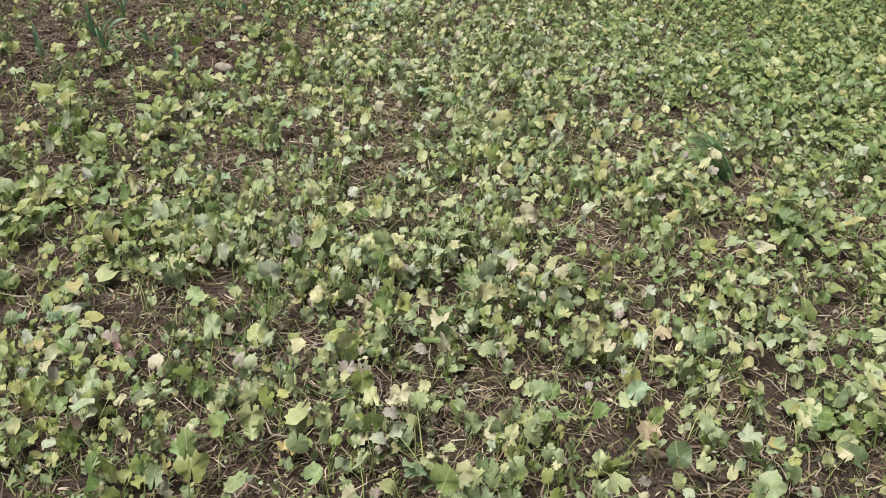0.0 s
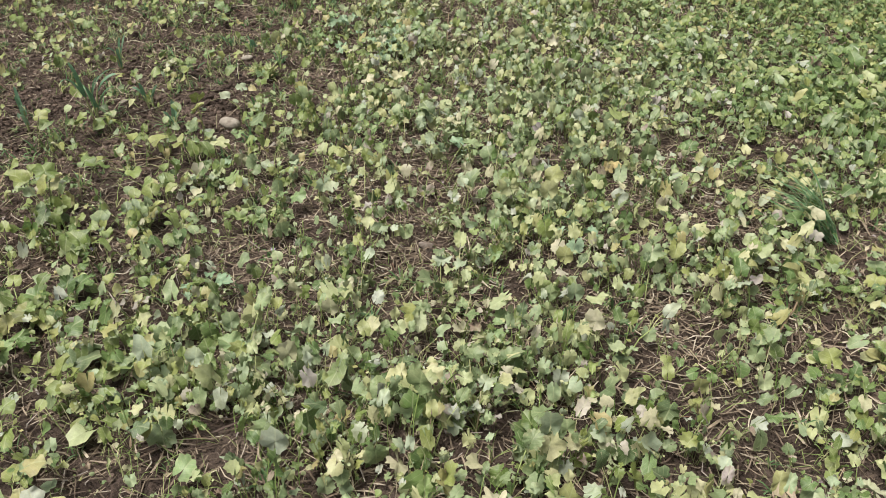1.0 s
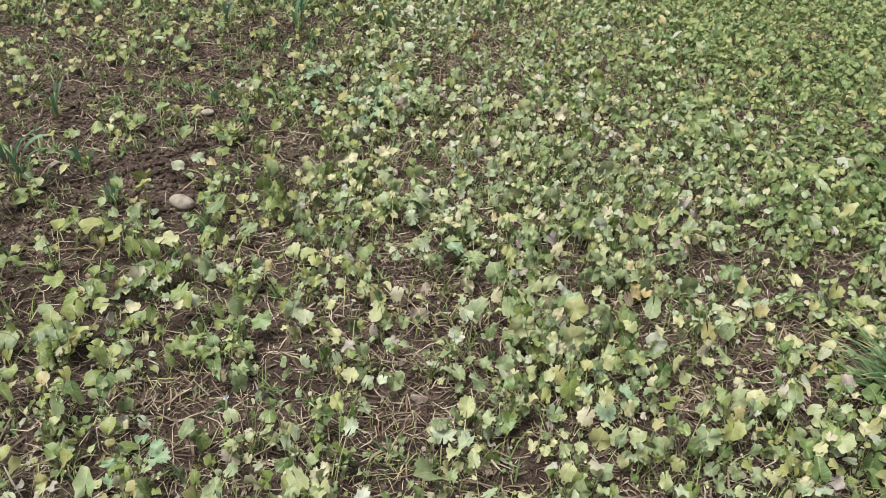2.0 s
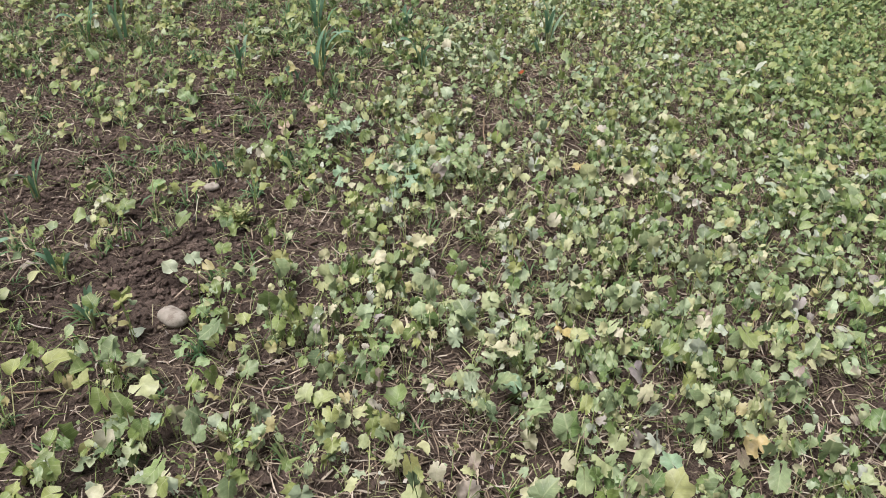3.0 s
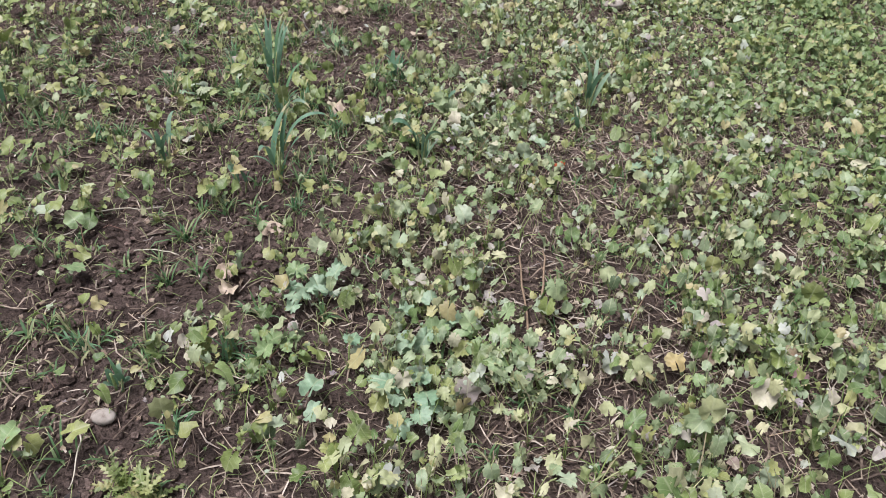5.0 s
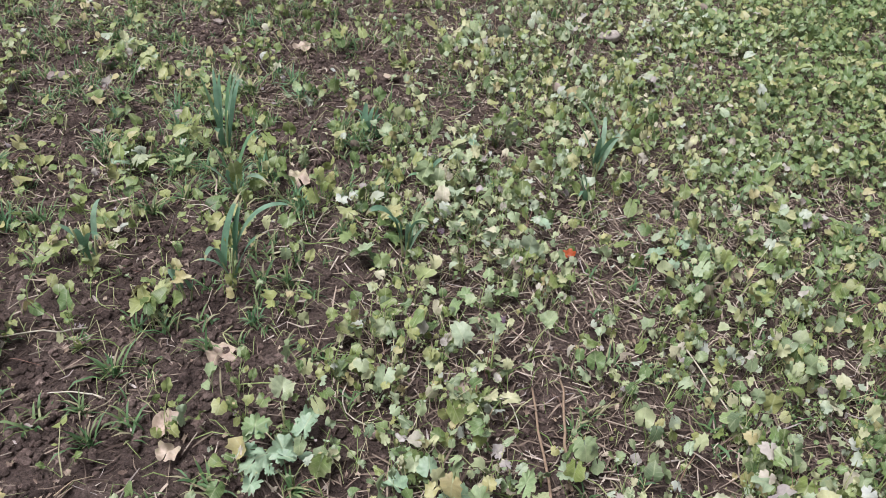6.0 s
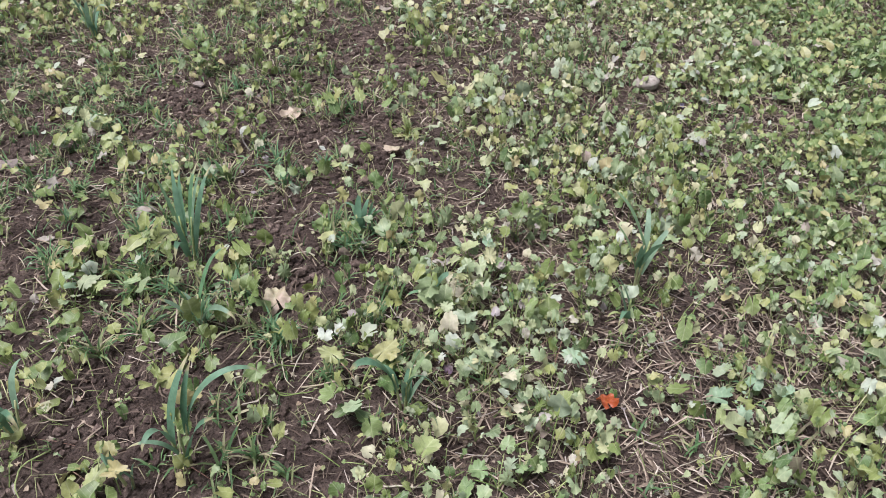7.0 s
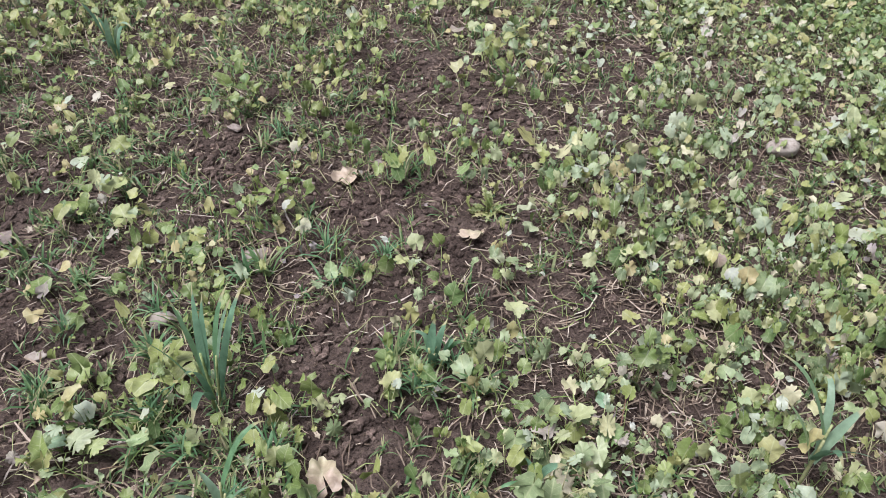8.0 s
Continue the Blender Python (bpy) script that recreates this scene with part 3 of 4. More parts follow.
# fresh green beyond the pale middle of the crop, lime green along the bare strip
sx, sy = px[which], py[which]
fresh = 0.12 + 0.62 / (1 + np.exp(-(sx - 0.75 + 0.2 * np.maximum(sy - 3.0, 0) - 0.35 * (lattice(sx * 1.5, sy * 1.5, 71) - 0.5)) / 0.22)) * np.clip((sy - 1.6) / 0.8, 0.25, 1)
lime = 0.14 + 0.16 * np.clip(sy - 4.0, 0, 1) + 0.50 / (1 + np.exp((sx + 1.15 + 0.10 * (sy - 3.0)) / 0.15))
pick = rng.uniform(0, 1, n)
tone = np.where(pick < fresh, 2, np.where(pick < fresh + lime, 3, 0))
distant = (np.abs(spots[:, 0] + 0.05 + 0.215 * (spots[:, 1] - 1.0)) > 0.8) | (spots[:, 1] > 7.3)
rest = Form()
for shapes, area in ((PLAIN_LEAVES, ~distant), (FAR_LEAVES, distant)):
    number = rng.integers(0, len(shapes), n)
    yaw = bearing(number, len(shapes), rng)
    for slot in (0, 2, 3):
        sel = area & (tone == slot)
        spread(rest, [(v, t, u, np.where(s == 0, slot, s)) for v, t, u, s in shapes], number[sel], spots[sel], yaw[sel], dip[sel], size[sel])
# low seedlings and young shoots between the plants
qx, qy = scatter(750, X0, X1, Y0, Y1)
keep = rng.uniform(0, 1, len(qx)) < walked(qx, qy) * np.clip(1.3 * cover(qx, qy) - 0.15, 0.04, 1) * (0.1 + 1.5 * lattice(qx * 4, qy * 4, 77)) * clear(qx, qy)
qx, qy = qx[keep], qy[keep]
m = len(qx)
spread(rest, [(v, t, u, np.where(s == 0, 3 if k % 3 == 0 else 2 if k % 3 == 1 else 0, s)) for k, (v, t, u, s) in enumerate(FAR_LEAVES)], rng.integers(0, 24, m),
       np.stack([qx, qy, height(qx, qy)], 1), rng.uniform(0, 6.283, m), rng.uniform(-0.3, 0.3, m), rng.uniform(0.2, 0.5, m))
print("plants", len(px), "own", own.sum(), "leaves", n)
tagged(new("mustard_seedlings", rest.mesh("mustard_seedlings", [MIXED, PETIOLE, FRESH, LIME])), "dense young mustard plants with pale yellow-green lobed leaves", "plants", kind="stuff")

# the same crop further off, thinning out
r = np.random.default_rng(14)
OUTER_LEAVES = [leaf_on_stalk(r, r.uniform(0.03, 0.05), r.uniform(0.03, 0.08), r.uniform(0.01, 0.04), r.uniform(-0.6, 0.9), 3, 1, 2, 0.1, 2) for k in range(16)]
ox, oy = r.uniform(-10, 9, 170000), r.uniform(-5, 15, 170000)
far = outside(ox, oy)
keep = (far > 0.15) & (r.uniform(0, 1, len(ox)) < np.exp(-far / 1.6) * (0.3 + 0.9 * lattice(ox * 1.1, oy * 1.1, 91)))
ox, oy = ox[keep], oy[keep]
n = len(ox)
beyond = Form()
spread(beyond, OUTER_LEAVES, r.integers(0, 16, n), np.stack([ox, oy, height(ox, oy)], 1), r.uniform(0, 6.28, n), r.uniform(-0.3, 0.3, n), r.uniform(1.0, 1.7, n))
tagged(new("mustard_crop", beyond.mesh("mustard_crop", [LIME, PETIOLE])), "thin young mustard crop across the wider field", "plants", kind="stuff")

# single large leaves that stand out, by tone: x, y, length in cm
LARGE_GREEN = [
    (-0.478, 1.862, 5.4), (-0.805, 1.464, 6.6), (-0.55, 1.047, 5.2), (-0.3, 0.951, 5.1), (-0.036, 1.622, 6.1), (-0.849, 1.881, 7.5), (-1.445, 1.744, 7.0),
    (-0.256, 2.425, 6.4), (-0.726, 3.325, 5.9), (-1.798, 3.802, 8.7), (-1.164, 3.227, 5.0), (-0.169, 3.329, 5.7), (0.271, 3.34, 6.8), (-0.826, 3.19, 6.4),
    (-0.4, 3.036, 5.9), (-0.966, 2.639, 8.5), (-1.26, 3.023, 4.8), (0.235, 3.457, 7.0), (-1.387, 4.466, 7.1), (-0.988, 4.324, 8.1), (-0.82, 4.319, 8.1),
    (-0.795, 4.247, 6.6), (-1.382, 4.236, 7.2), (-1.37, 4.162, 6.0), (-1.064, 4.444, 5.0), (-2.072, 4.575, 6.9), (-1.998, 4.393, 7.1), (-0.311, 4.291, 4.2),
    (-0.497, 4.151, 5.2), (-1.696, 6.046, 5.8), (-1.961, 5.499, 5.8), (-0.994, 5.692, 6.2), (-2.414, 6.413, 5.5)]
LARGE_BLUISH = [
    (-1.122, 1.3, 6.7), (-1.22, 1.289, 6.8), (-0.094, 1.003, 5.8), (0.549, 1.596, 7.3), (0.395, 1.345, 8.3), (-0.455, 3.132, 6.8), (-1.288, 2.825, 4.6),
    (-0.074, 2.944, 6.4), (-1.315, 4.418, 7.6), (-0.963, 4.086, 7.4), (-1.198, 4.011, 7.4), (-1.226, 4.088, 7.6), (-1.158, 4.241, 5.3), (-2.133, 5.459, 6.0),
    (-1.008, 5.764, 5.1), (-0.76, 5.36, 6.4), (-0.36, 5.33, 5.4)]
LARGE_YELLOWING = [
    (-0.573, 1.899, 6.9), (-0.663, 1.608, 5.1), (-0.564, 1.341, 7.4), (-0.406, 1.397, 6.1), (-0.329, 1.391, 4.5), (-0.683, 0.869, 4.7), (-0.699, 1.032, 4.9),
    (-0.881, 1.176, 6.1), (0.482, 1.51, 5.5), (0.396, 1.572, 6.4), (0.576, 1.313, 6.6), (-1.442, 2.055, 7.7), (-1.055, 1.793, 6.6), (0.145, 1.209, 5.2),
    (-0.865, 3.922, 6.1), (-1.216, 3.479, 7.2), (-0.31, 3.314, 5.7), (-1.0, 3.194, 6.3), (-0.914, 2.958, 6.7), (-0.844, 2.834, 6.1), (-1.048, 4.086, 6.2),
    (-1.099, 5.039, 6.1), (-1.752, 4.887, 7.1), (-2.043, 5.456, 5.2), (-1.635, 5.507, 4.8), (-1.467, 5.73, 5.7), (-1.587, 5.66, 3.8), (-1.535, 6.143, 4.7),
    (-1.107, 5.714, 5.0), (-1.274, 5.583, 5.3), (-0.887, 5.611, 4.8), (-2.425, 6.281, 9.4), (-2.32, 6.131, 7.3)]
LARGE_PALE = [
    (-0.55, 1.651, 5.0), (-1.037, 1.161, 7.1), (-0.887, 1.045, 5.9), (0.837, 1.991, 6.6), (0.68, 1.675, 6.8), (0.112, 1.684, 7.4), (-1.922, 3.665, 8.7),
    (-1.432, 2.99, 6.4), (-0.196, 2.77, 6.7), (-1.347, 4.585, 6.6), (-1.592, 4.27, 4.3), (-0.396, 4.45, 5.1), (-2.084, 5.462, 6.9), (-1.83, 6.202, 6.6), (-1.253, 6.404, 6.4)]


def large_leaf(r, length, material):
    v, t, u, s = leaf_on_stalk(r, length, r.uniform(0.045, 0.07), 0.02, r.uniform(0.1, 0.7), int(r.integers(10, 14)), 3, 5, r.uniform(0.08, 0.18))
    return mesh("leaf", v, t, u, [material, PETIOLE], s)


for places, material, tone in ((LARGE_GREEN, GREEN, "broad fresh green"), (LARGE_BLUISH, BLUISH, "broad bluish-green"),
                               (LARGE_YELLOWING, YELLOW, "broad yellowing"), (LARGE_PALE, PALE, "broad pale")):
    for k, (x, y, cm) in enumerate(places):
        r = np.random.default_rng(int(1000 + 100 * (x + y * 7)) % 99991)
        yaw = r.uniform(-1.0, 1.0)
        arm = 0.02 + cm * 0.0036
        bx, by = x + math.sin(yaw) * arm, y - math.cos(yaw) * arm
        plant = mustard(bx, by, float(height(bx, by)), int(r.integers(1, 4)), 1.0, "young mustard plant with one " + tone + " lobed leaf")
        leaf = new("leaf", large_leaf(r, cm * 0.0086, material))
        leaf.parent = plant
        leaf.rotation_euler = (0, 0, yaw)


# stronger plants with several broad leaves: x, y, leaves, length in cm
CLUMPS = [
    (FRESH, "strong mustard plant with a clump of broad green leaves", ((-1.27, 5.23, 6, 8.0), (-1.43, 1.97, 7, 8.0), (-1.07, 1.79, 6, 7.5), (-1.48, 1.77, 6, 7.0), (0.96, 2.27, 6, 7.0), (-1.03, 2.53, 5, 7.0))),
    (GREEN, "strong mustard plant with fresh lobed leaves", ((-0.86, 3.21, 6, 6.5), (-0.83, 4.33, 7, 7.0), (-1.37, 4.20, 6, 6.0), (-0.93, 5.01, 6, 5.5), (-1.00, 2.54, 6, 6.5), (-0.23, 2.07, 6, 6.0), (-0.24, 3.33, 6, 5.5), (-1.35, 3.18, 5, 6.0))),
    (BLUISH, "strong mustard plant with bluish-green lobed leaves", ((-1.31, 4.45, 7, 6.0), (-0.99, 4.34, 7, 7.0), (-0.98, 4.09, 7, 7.0), (-1.34, 4.42, 5, 5.5), (-0.37, 5.29, 4, 6.0), (-1.05, 2.12, 5, 6.0), (-0.01, 2.61, 5, 6.0))),
    (LIME, "strong mustard plant with yellow-green leaves", ((-1.76, 4.89, 5, 7.0), (-2.12, 5.47, 5, 5.5), (-0.85, 6.08, 6, 5.0), (-0.85, 4.34, 5, 6.0), (-1.11, 3.89, 6, 5.5))),
]
for material, words, places in CLUMPS:
    for k, (x, y, count, cm) in enumerate(places):
        r = np.random.default_rng(3300 + k + int(cm * 10 + count * 100 - x * 1000))
        plant = tagged(new("mustard_plant"), words, "plant", "mustard plants in the field")
        plant.location = (x, y, float(height(x, y)))
        new("stem", STEM_MESH).parent = plant
        for j in range(count):
            size = cm / 100 * r.uniform(0.55, 1.0)
            v, t, u, slots = leaf_on_stalk(r, size, r.uniform(0.03, 0.085), r.uniform(0.02, 0.06), r.uniform(-0.5, 0.8), int(r.integers(10, 14)), 3, 5, r.uniform(0.12, 0.22))
            leaf = new("leaf", mesh("leaf", v, t, u, [material, PETIOLE], slots))
            leaf.parent = plant
            leaf.rotation_euler = (0, 0, j * 2.4 + r.uniform(-0.5, 0.5))

# ---- soil crumbs and straw ----


def lump(r, flat=0.7, rounds=1, rough=0.2, low=0.5):
    bm = bmesh.new()
    bmesh.ops.create_icosphere(bm, subdivisions=rounds, radius=1.0)
    stretch = np.array([r.uniform(0.85, 1.2), r.uniform(0.65, 0.95), flat * r.uniform(0.75, 1.1)])
    v = np.array([q.co[:] for q in bm.verts])
    if rounds > 1:
        way = r.normal(0, 1, (9, 3))
        way /= np.linalg.norm(way, axis=1)[:, None]
        cut = r.uniform(low, low + 0.35, 9)
        for w, c in zip(way, cut):
            over = np.maximum(v @ w - c, 0)
            v = v - over[:, None] * w
    v = v * stretch * (1 + r.uniform(-rough, rough, (len(v), 1)))
    t = np.array([[q.index for q in f.verts] for f in bm.faces])
    bm.free()
    return v, t, v[:, :2] * 0.5 + 0.5, np.zeros(len(t), int)


GRAINS = [lump(np.random.default_rng(k), 0.75, 1, 0.28) for k in range(12)]
for k in range(12):
    r = np.random.default_rng(40 + k)
    v = np.array([(1, 0, 0), (0, 1, 0), (-1, 0, 0), (0, -1, 0), (0, 0, 0.8), (0, 0, -0.8)]) * r.uniform(0.7, 1.25, (6, 3)) + r.normal(0, 0.15, (6, 3))
    t = np.array([(0, 1, 4), (1, 2, 4), (2, 3, 4), (3, 0, 4), (1, 0, 5), (2, 1, 5), (3, 2, 5), (0, 3, 5)])
    GRAINS.append((v, t, v[:, :2] * 0.5 + 0.5, np.zeros(8, int)))
cx, cy = scatter(3200, X0, X1, Y0, Y1)
keep = rng.uniform(0, 1, len(cx)) < walked(cx, cy) * np.clip(1.15 - 2.1 * cover(cx, cy), 0.05, 1) * np.clip(0.9 * lattice(cx * 3, cy * 3, 31) - 0.1 + 1.2 * bare(cx, cy), 0.06, 1.2)
cx, cy = cx[keep], cy[keep]
n = len(cx)
size = 0.0038 + (0.009 + 0.004 * bare(cx, cy)) * rng.uniform(0, 1, n) ** 1.8
crumbs = Form()
spread(crumbs, GRAINS, np.where(size > 0.0075, rng.integers(0, 12, n), rng.integers(12, 24, n)), np.stack([cx, cy, height(cx, cy) + size * 0.4], 1), rng.uniform(0, 6.28, n), rng.uniform(-0.4, 0.4, n), size)
bx, by = scatter(480, X0, X1, Y0, Y1)
keep = rng.uniform(0, 1, len(bx)) < walked(bx, by) * np.clip(1.25 - 2.2 * cover(bx, by), 0.03, 1) * (0.1 + 1.4 * lattice(bx * 2.2, by * 2.2, 33))
bx, by = bx[keep], by[keep]
size = 0.008 + 0.011 * rng.uniform(0, 1, len(bx)) ** 1.8
spread(crumbs, GRAINS, rng.integers(0, 12, len(bx)), np.stack([bx, by, height(bx, by) + size * 0.2], 1), rng.uniform(0, 6.28, len(bx)), rng.uniform(-0.4, 0.4, len(bx)), size)
tagged(new("soil_crumbs", crumbs.mesh("soil_crumbs", [CLOD], False)), "loose brown soil crumbs and small clods", "soil", kind="stuff")
print("crumbs", n)

CLOD_MESHES = []
for k in range(8):
    v, t, u, s = lump(np.random.default_rng(90 + k), 0.7, 2, 0.05)
    CLOD_MESHES.append(mesh("soil_clod", v, t, u, [CLOD], None, False))
cx, cy = rng.uniform(-2.4, 0.5, 700), rng.uniform(1.0, 6.8, 700)
keep = rng.uniform(0, 1, 700) < np.clip(1.0 - 1.3 * cover(cx, cy), 0.03, 1) * walked(cx, cy)
for x, y in zip(cx[keep], cy[keep]):
    r = 0.009 + 0.019 * rng.uniform() ** 1.6
    g = tagged(new("soil_clod", CLOD_MESHES[int(rng.integers(0, 8))]), "dry crumbly brown clod of earth", "clod", "soil clods on the field")
    g.location, g.rotation_euler, g.scale = (x, y, float(height(x, y)) + r * 0.2), (0, 0, rng.uniform(0, 6.28)), (r, r, r)


def straw_piece(r, length, thick, sides=3, n=3, curl=0.10):
    k = np.linspace(-0.5, 0.5, n)
    curve = r.normal(0, curl)
    p = np.stack([k * length, curve * length * ((k * 2) ** 2 - 0.5) + r.normal(0, 0.01, n) * length, np.abs(r.normal(0, 0.12)) * length * (k + 0.5) + thick], 1)
    v, t, u = tube(p, np.full(n, thick) * r.uniform(0.6, 1.0, n), sides, sides > 3)
    return v, t, u, np.zeros(len(t), int)


def shred(r, length, width):
    """A flat dry strip of leaf sheath, slightly curled."""
    v, t, u = ribbon(r, length, width, r.uniform(-0.05, 0.35), r.uniform(0.1, 0.8), r.uniform(-1.0, 1.0), 3)
    return v, t, u, np.zeros(len(t), int)


def ribbon(r, length, width, rise, droop, twist, steps=7, arch=1.5):
    """A grass blade from the origin, bending over towards +y."""
    v, u, t = [], [], []
    y = z = 0.0
    for i in range(steps + 1):
        s = i / steps
        ang = rise - droop * s ** arch
        if i:
            y += math.cos(ang) * length / steps
            z += math.sin(ang) * length / steps
        w = width * (0.75 + 0.5 * s) * (1 - s ** 2.6) + 0.0003
        tw = twist * s
        wx, wz = math.cos(tw) * w, math.sin(tw) * w
        for k in (-1, 0, 1):
            v.append((k * wx, y - (abs(k) - 0.5) * 0.15 * w * math.sin(ang), z + k * wz + abs(k) * 0.3 * w * math.cos(ang)))
            u.append((0.5 + 0.5 * k, s))
    for i in range(steps):
        q = i * 3
        t += [(q, q + 1, q + 4), (q, q + 4, q + 3), (q + 1, q + 2, q + 5), (q + 1, q + 5, q + 4)]
    return np.array(v), np.array(t), np.array(u)


r = np.random.default_rng(5)
STALKS = [straw_piece(r, 0.018 + 0.085 * r.uniform() ** 1.7, r.uniform(0.0008, 0.0024), 3, 2 + (k % 2), 0.28) for k in range(30)]
STALKS += [shred(r, r.uniform(0.015, 0.06), r.uniform(0.0012, 0.0032)) for k in range(12)]
sx, sy = scatter(2000, X0, X1, Y0, Y1)
keep = rng.uniform(0, 1, len(sx)) < walked(sx, sy) * (0.07 + 0.85 * lattice(sx * 3.3, sy * 3.3, 41) + 0.8 * matted(sx, sy)) * (0.06 + 1.15 * cover(sx, sy)) * (1 - 0.75 * bare(sx, sy))
sx, sy = sx[keep], sy[keep]
n = len(sx)
straw = Form()
spread(straw, STALKS, rng.integers(0, 42, n), np.stack([sx, sy, height(sx, sy) + rng.uniform(0.001, 0.010, n)], 1), rng.uniform(0, 6.28, n), rng.normal(0, 0.12, n), rng.uniform(0.7, 1.3, n))
tagged(new("chopped_straw", straw.mesh("chopped_straw", [STRAW])), "weathered tan and brown straw bits lying on the soil", "straw", kind="stuff")
print("straw", n)

# a mat of finer rotted fibres and shreds in every direction
r = np.random.default_rng(15)
FIBRES = []
for k in range(36):
    long, thick, bow, lift = 0.012 + 0.06 * r.uniform() ** 1.5, r.uniform(0.0006, 0.0019), r.normal(0, 0.24), r.uniform(0, 0.45)
    q = np.array([-0.5, 0.0, 0.5])
    p = np.stack([q * long, bow * long * (0.25 - q * q) * 2, 0.001 + lift * long * (q + 0.5) ** 1.5], 1)
    v = np.concatenate([p + np.array([(0, thick, -0.3 * thick)]) * w for w in ([[0.5], [1.0], [0.6]], [[-0.5], [-1.0], [-0.6]])])
    u = np.array([(e, w) for e in (0.0, 1.0) for w in (0.0, 0.5, 1.0)])
    FIBRES.append((v, np.array([(0, 3, 4), (0, 4, 1), (1, 4, 5), (1, 5, 2)]), u, np.zeros(4, int)))
sx, sy = scatter(4600, X0, X1, Y0, Y1)
keep = rng.uniform(0, 1, len(sx)) < walked(sx, sy) * (0.19 + 0.84 * lattice(sx * 2.7, sy * 2.7, 43) + 0.7 * matted(sx, sy)) * (0.06 + 1.2 * cover(sx, sy)) * (1 - 0.75 * bare(sx, sy))
sx, sy = sx[keep], sy[keep]
n = len(sx)
mat = Form()
spread(mat, FIBRES, rng.integers(0, 36, n), np.stack([sx, sy, height(sx, sy) + rng.uniform(0.0005, 0.012, n)], 1), rng.uniform(0, 6.28, n), rng.normal(0, 0.35, n), rng.uniform(0.7, 1.4, n))
tagged(new("straw_litter", mat.mesh("straw_litter", [STRAW])), "mat of fine rotted straw fibres covering the soil", "straw", kind="stuff")
print("fibres", n)

# thin fallen leaf stalks that arch over the litter
r = np.random.default_rng(8)
ARCHES = []
for k in range(24):
    span, rise, curl = r.uniform(0.03, 0.09), r.uniform(0.008, 0.05), r.uniform(-0.4, 0.4)
    q = np.linspace(0, 1, 3)[:, None]
    p = np.concatenate([q * span, curl * span * q * q, 0.002 + rise * np.sin(q * 3.0) + r.uniform(0, 0.02) * q], 1)
    v, t, u = tube(p, np.linspace(1.0, 0.6, 3) * r.uniform(0.0008, 0.0016), 3, False)
    ARCHES.append((v, t, u, np.zeros(len(t), int)))
hx, hy = scatter(640, X0, X1, Y0, Y1)
keep = rng.uniform(0, 1, len(hx)) < walked(hx, hy) * (0.2 + 1.1 * lattice(hx * 3, hy * 3, 61)) * (0.35 + 0.65 * cover(hx, hy))
hx, hy = hx[keep], hy[keep]
n = len(hx)
arches = Form()
spread(arches, ARCHES, rng.integers(0, 24, n), np.stack([hx, hy, height(hx, hy)], 1), rng.uniform(0, 6.28, n), rng.normal(0, 0.2, n), rng.uniform(0.7, 1.3, n))
tagged(new("fallen_leaf_stalks", arches.mesh("fallen_leaf_stalks", [PETIOLE])), "thin pale arched leaf stalks over the litter", "stalks", kind="stuff")

# longer stalks, one by one
for k in range(150):
    x, y = rng.uniform(-2.3, 0.6), rng.uniform(1.0, 6.8)
    if walked(np.array(x), np.array(y)) < 0.9:
        continue
    v, t, u, s = straw_piece(rng, rng.uniform(0.07, 0.17), rng.uniform(0.0010, 0.0022), 5, 7, 0.16)
    pale = rng.uniform() < 0.3
    g = new("straw_stalk", mesh("straw_stalk", v, t, u, [BLEACHED if pale else STRAW]))
    tagged(g, "bleached curved dry plant stalk lying on soil" if pale else "dry brown straw stalk lying on the soil", "straw", "dry stalks on the field")
    g.location, g.rotation_euler = (x, y, float(height(x, y)) + 0.004), (0, 0, rng.uniform(0, 6.28))

# withered leaf scraps
r = np.random.default_rng(6)
SCRAPS = []
for k in range(14):
    v, t, u = toothed_leaf(r, 5, r.uniform(0.2, 0.45), 0.4, r.uniform(0.3, 1.6), r.uniform(-0.3, 0.7), 0.16, 1, 2)
    SCRAPS.append((v, t, u, np.zeros(len(t), int)))
lx, ly = scatter(330, X0, X1, Y0, Y1)
keep = rng.uniform(0, 1, len(lx)) < walked(lx, ly) * (0.1 + 1.2 * lattice(lx * 3, ly * 3, 51))
lx, ly = lx[keep], ly[keep]
n = len(lx)
litter = Form()
spread(litter, SCRAPS, rng.integers(0, 14, n), np.stack([lx, ly, height(lx, ly) + rng.uniform(0.003, 0.015, n)], 1), rng.uniform(0, 6.28, n), rng.normal(0, 0.4, n), rng.uniform(0.007, 0.024, n))
tagged(new("leaf_litter", litter.mesh("leaf_litter", [LITTER])), "small withered brown and grey leaf scraps", "leaf litter", kind="stuff")

# ---- grass and volunteer cereals ----


def tuft(r, many, length, width, light=False):
    """A tuft of blades; light ones have no fold along the blade."""
    f = Form()
    for k in range(many):
        v, t, u = ribbon(r, length * r.uniform(0.5, 1.3), width * r.uniform(0.6, 1.2), r.uniform(0.95, 1.56), r.uniform(0.2, 1.9), r.uniform(-0.8, 0.8), 3)
        if light:
            edge = np.arange(len(v)) % 3 != 1
            v, u = v[edge], u[edge]
            t = np.array([q for i in range(3) for q in ((2 * i, 2 * i + 1, 2 * i + 3), (2 * i, 2 * i + 3, 2 * i + 2))])
        f.add(v @ turn_z(r.uniform(0, 6.28)).T + (r.normal(0, 0.009), r.normal(0, 0.009), -0.003), t, u)
    return f.arrays()


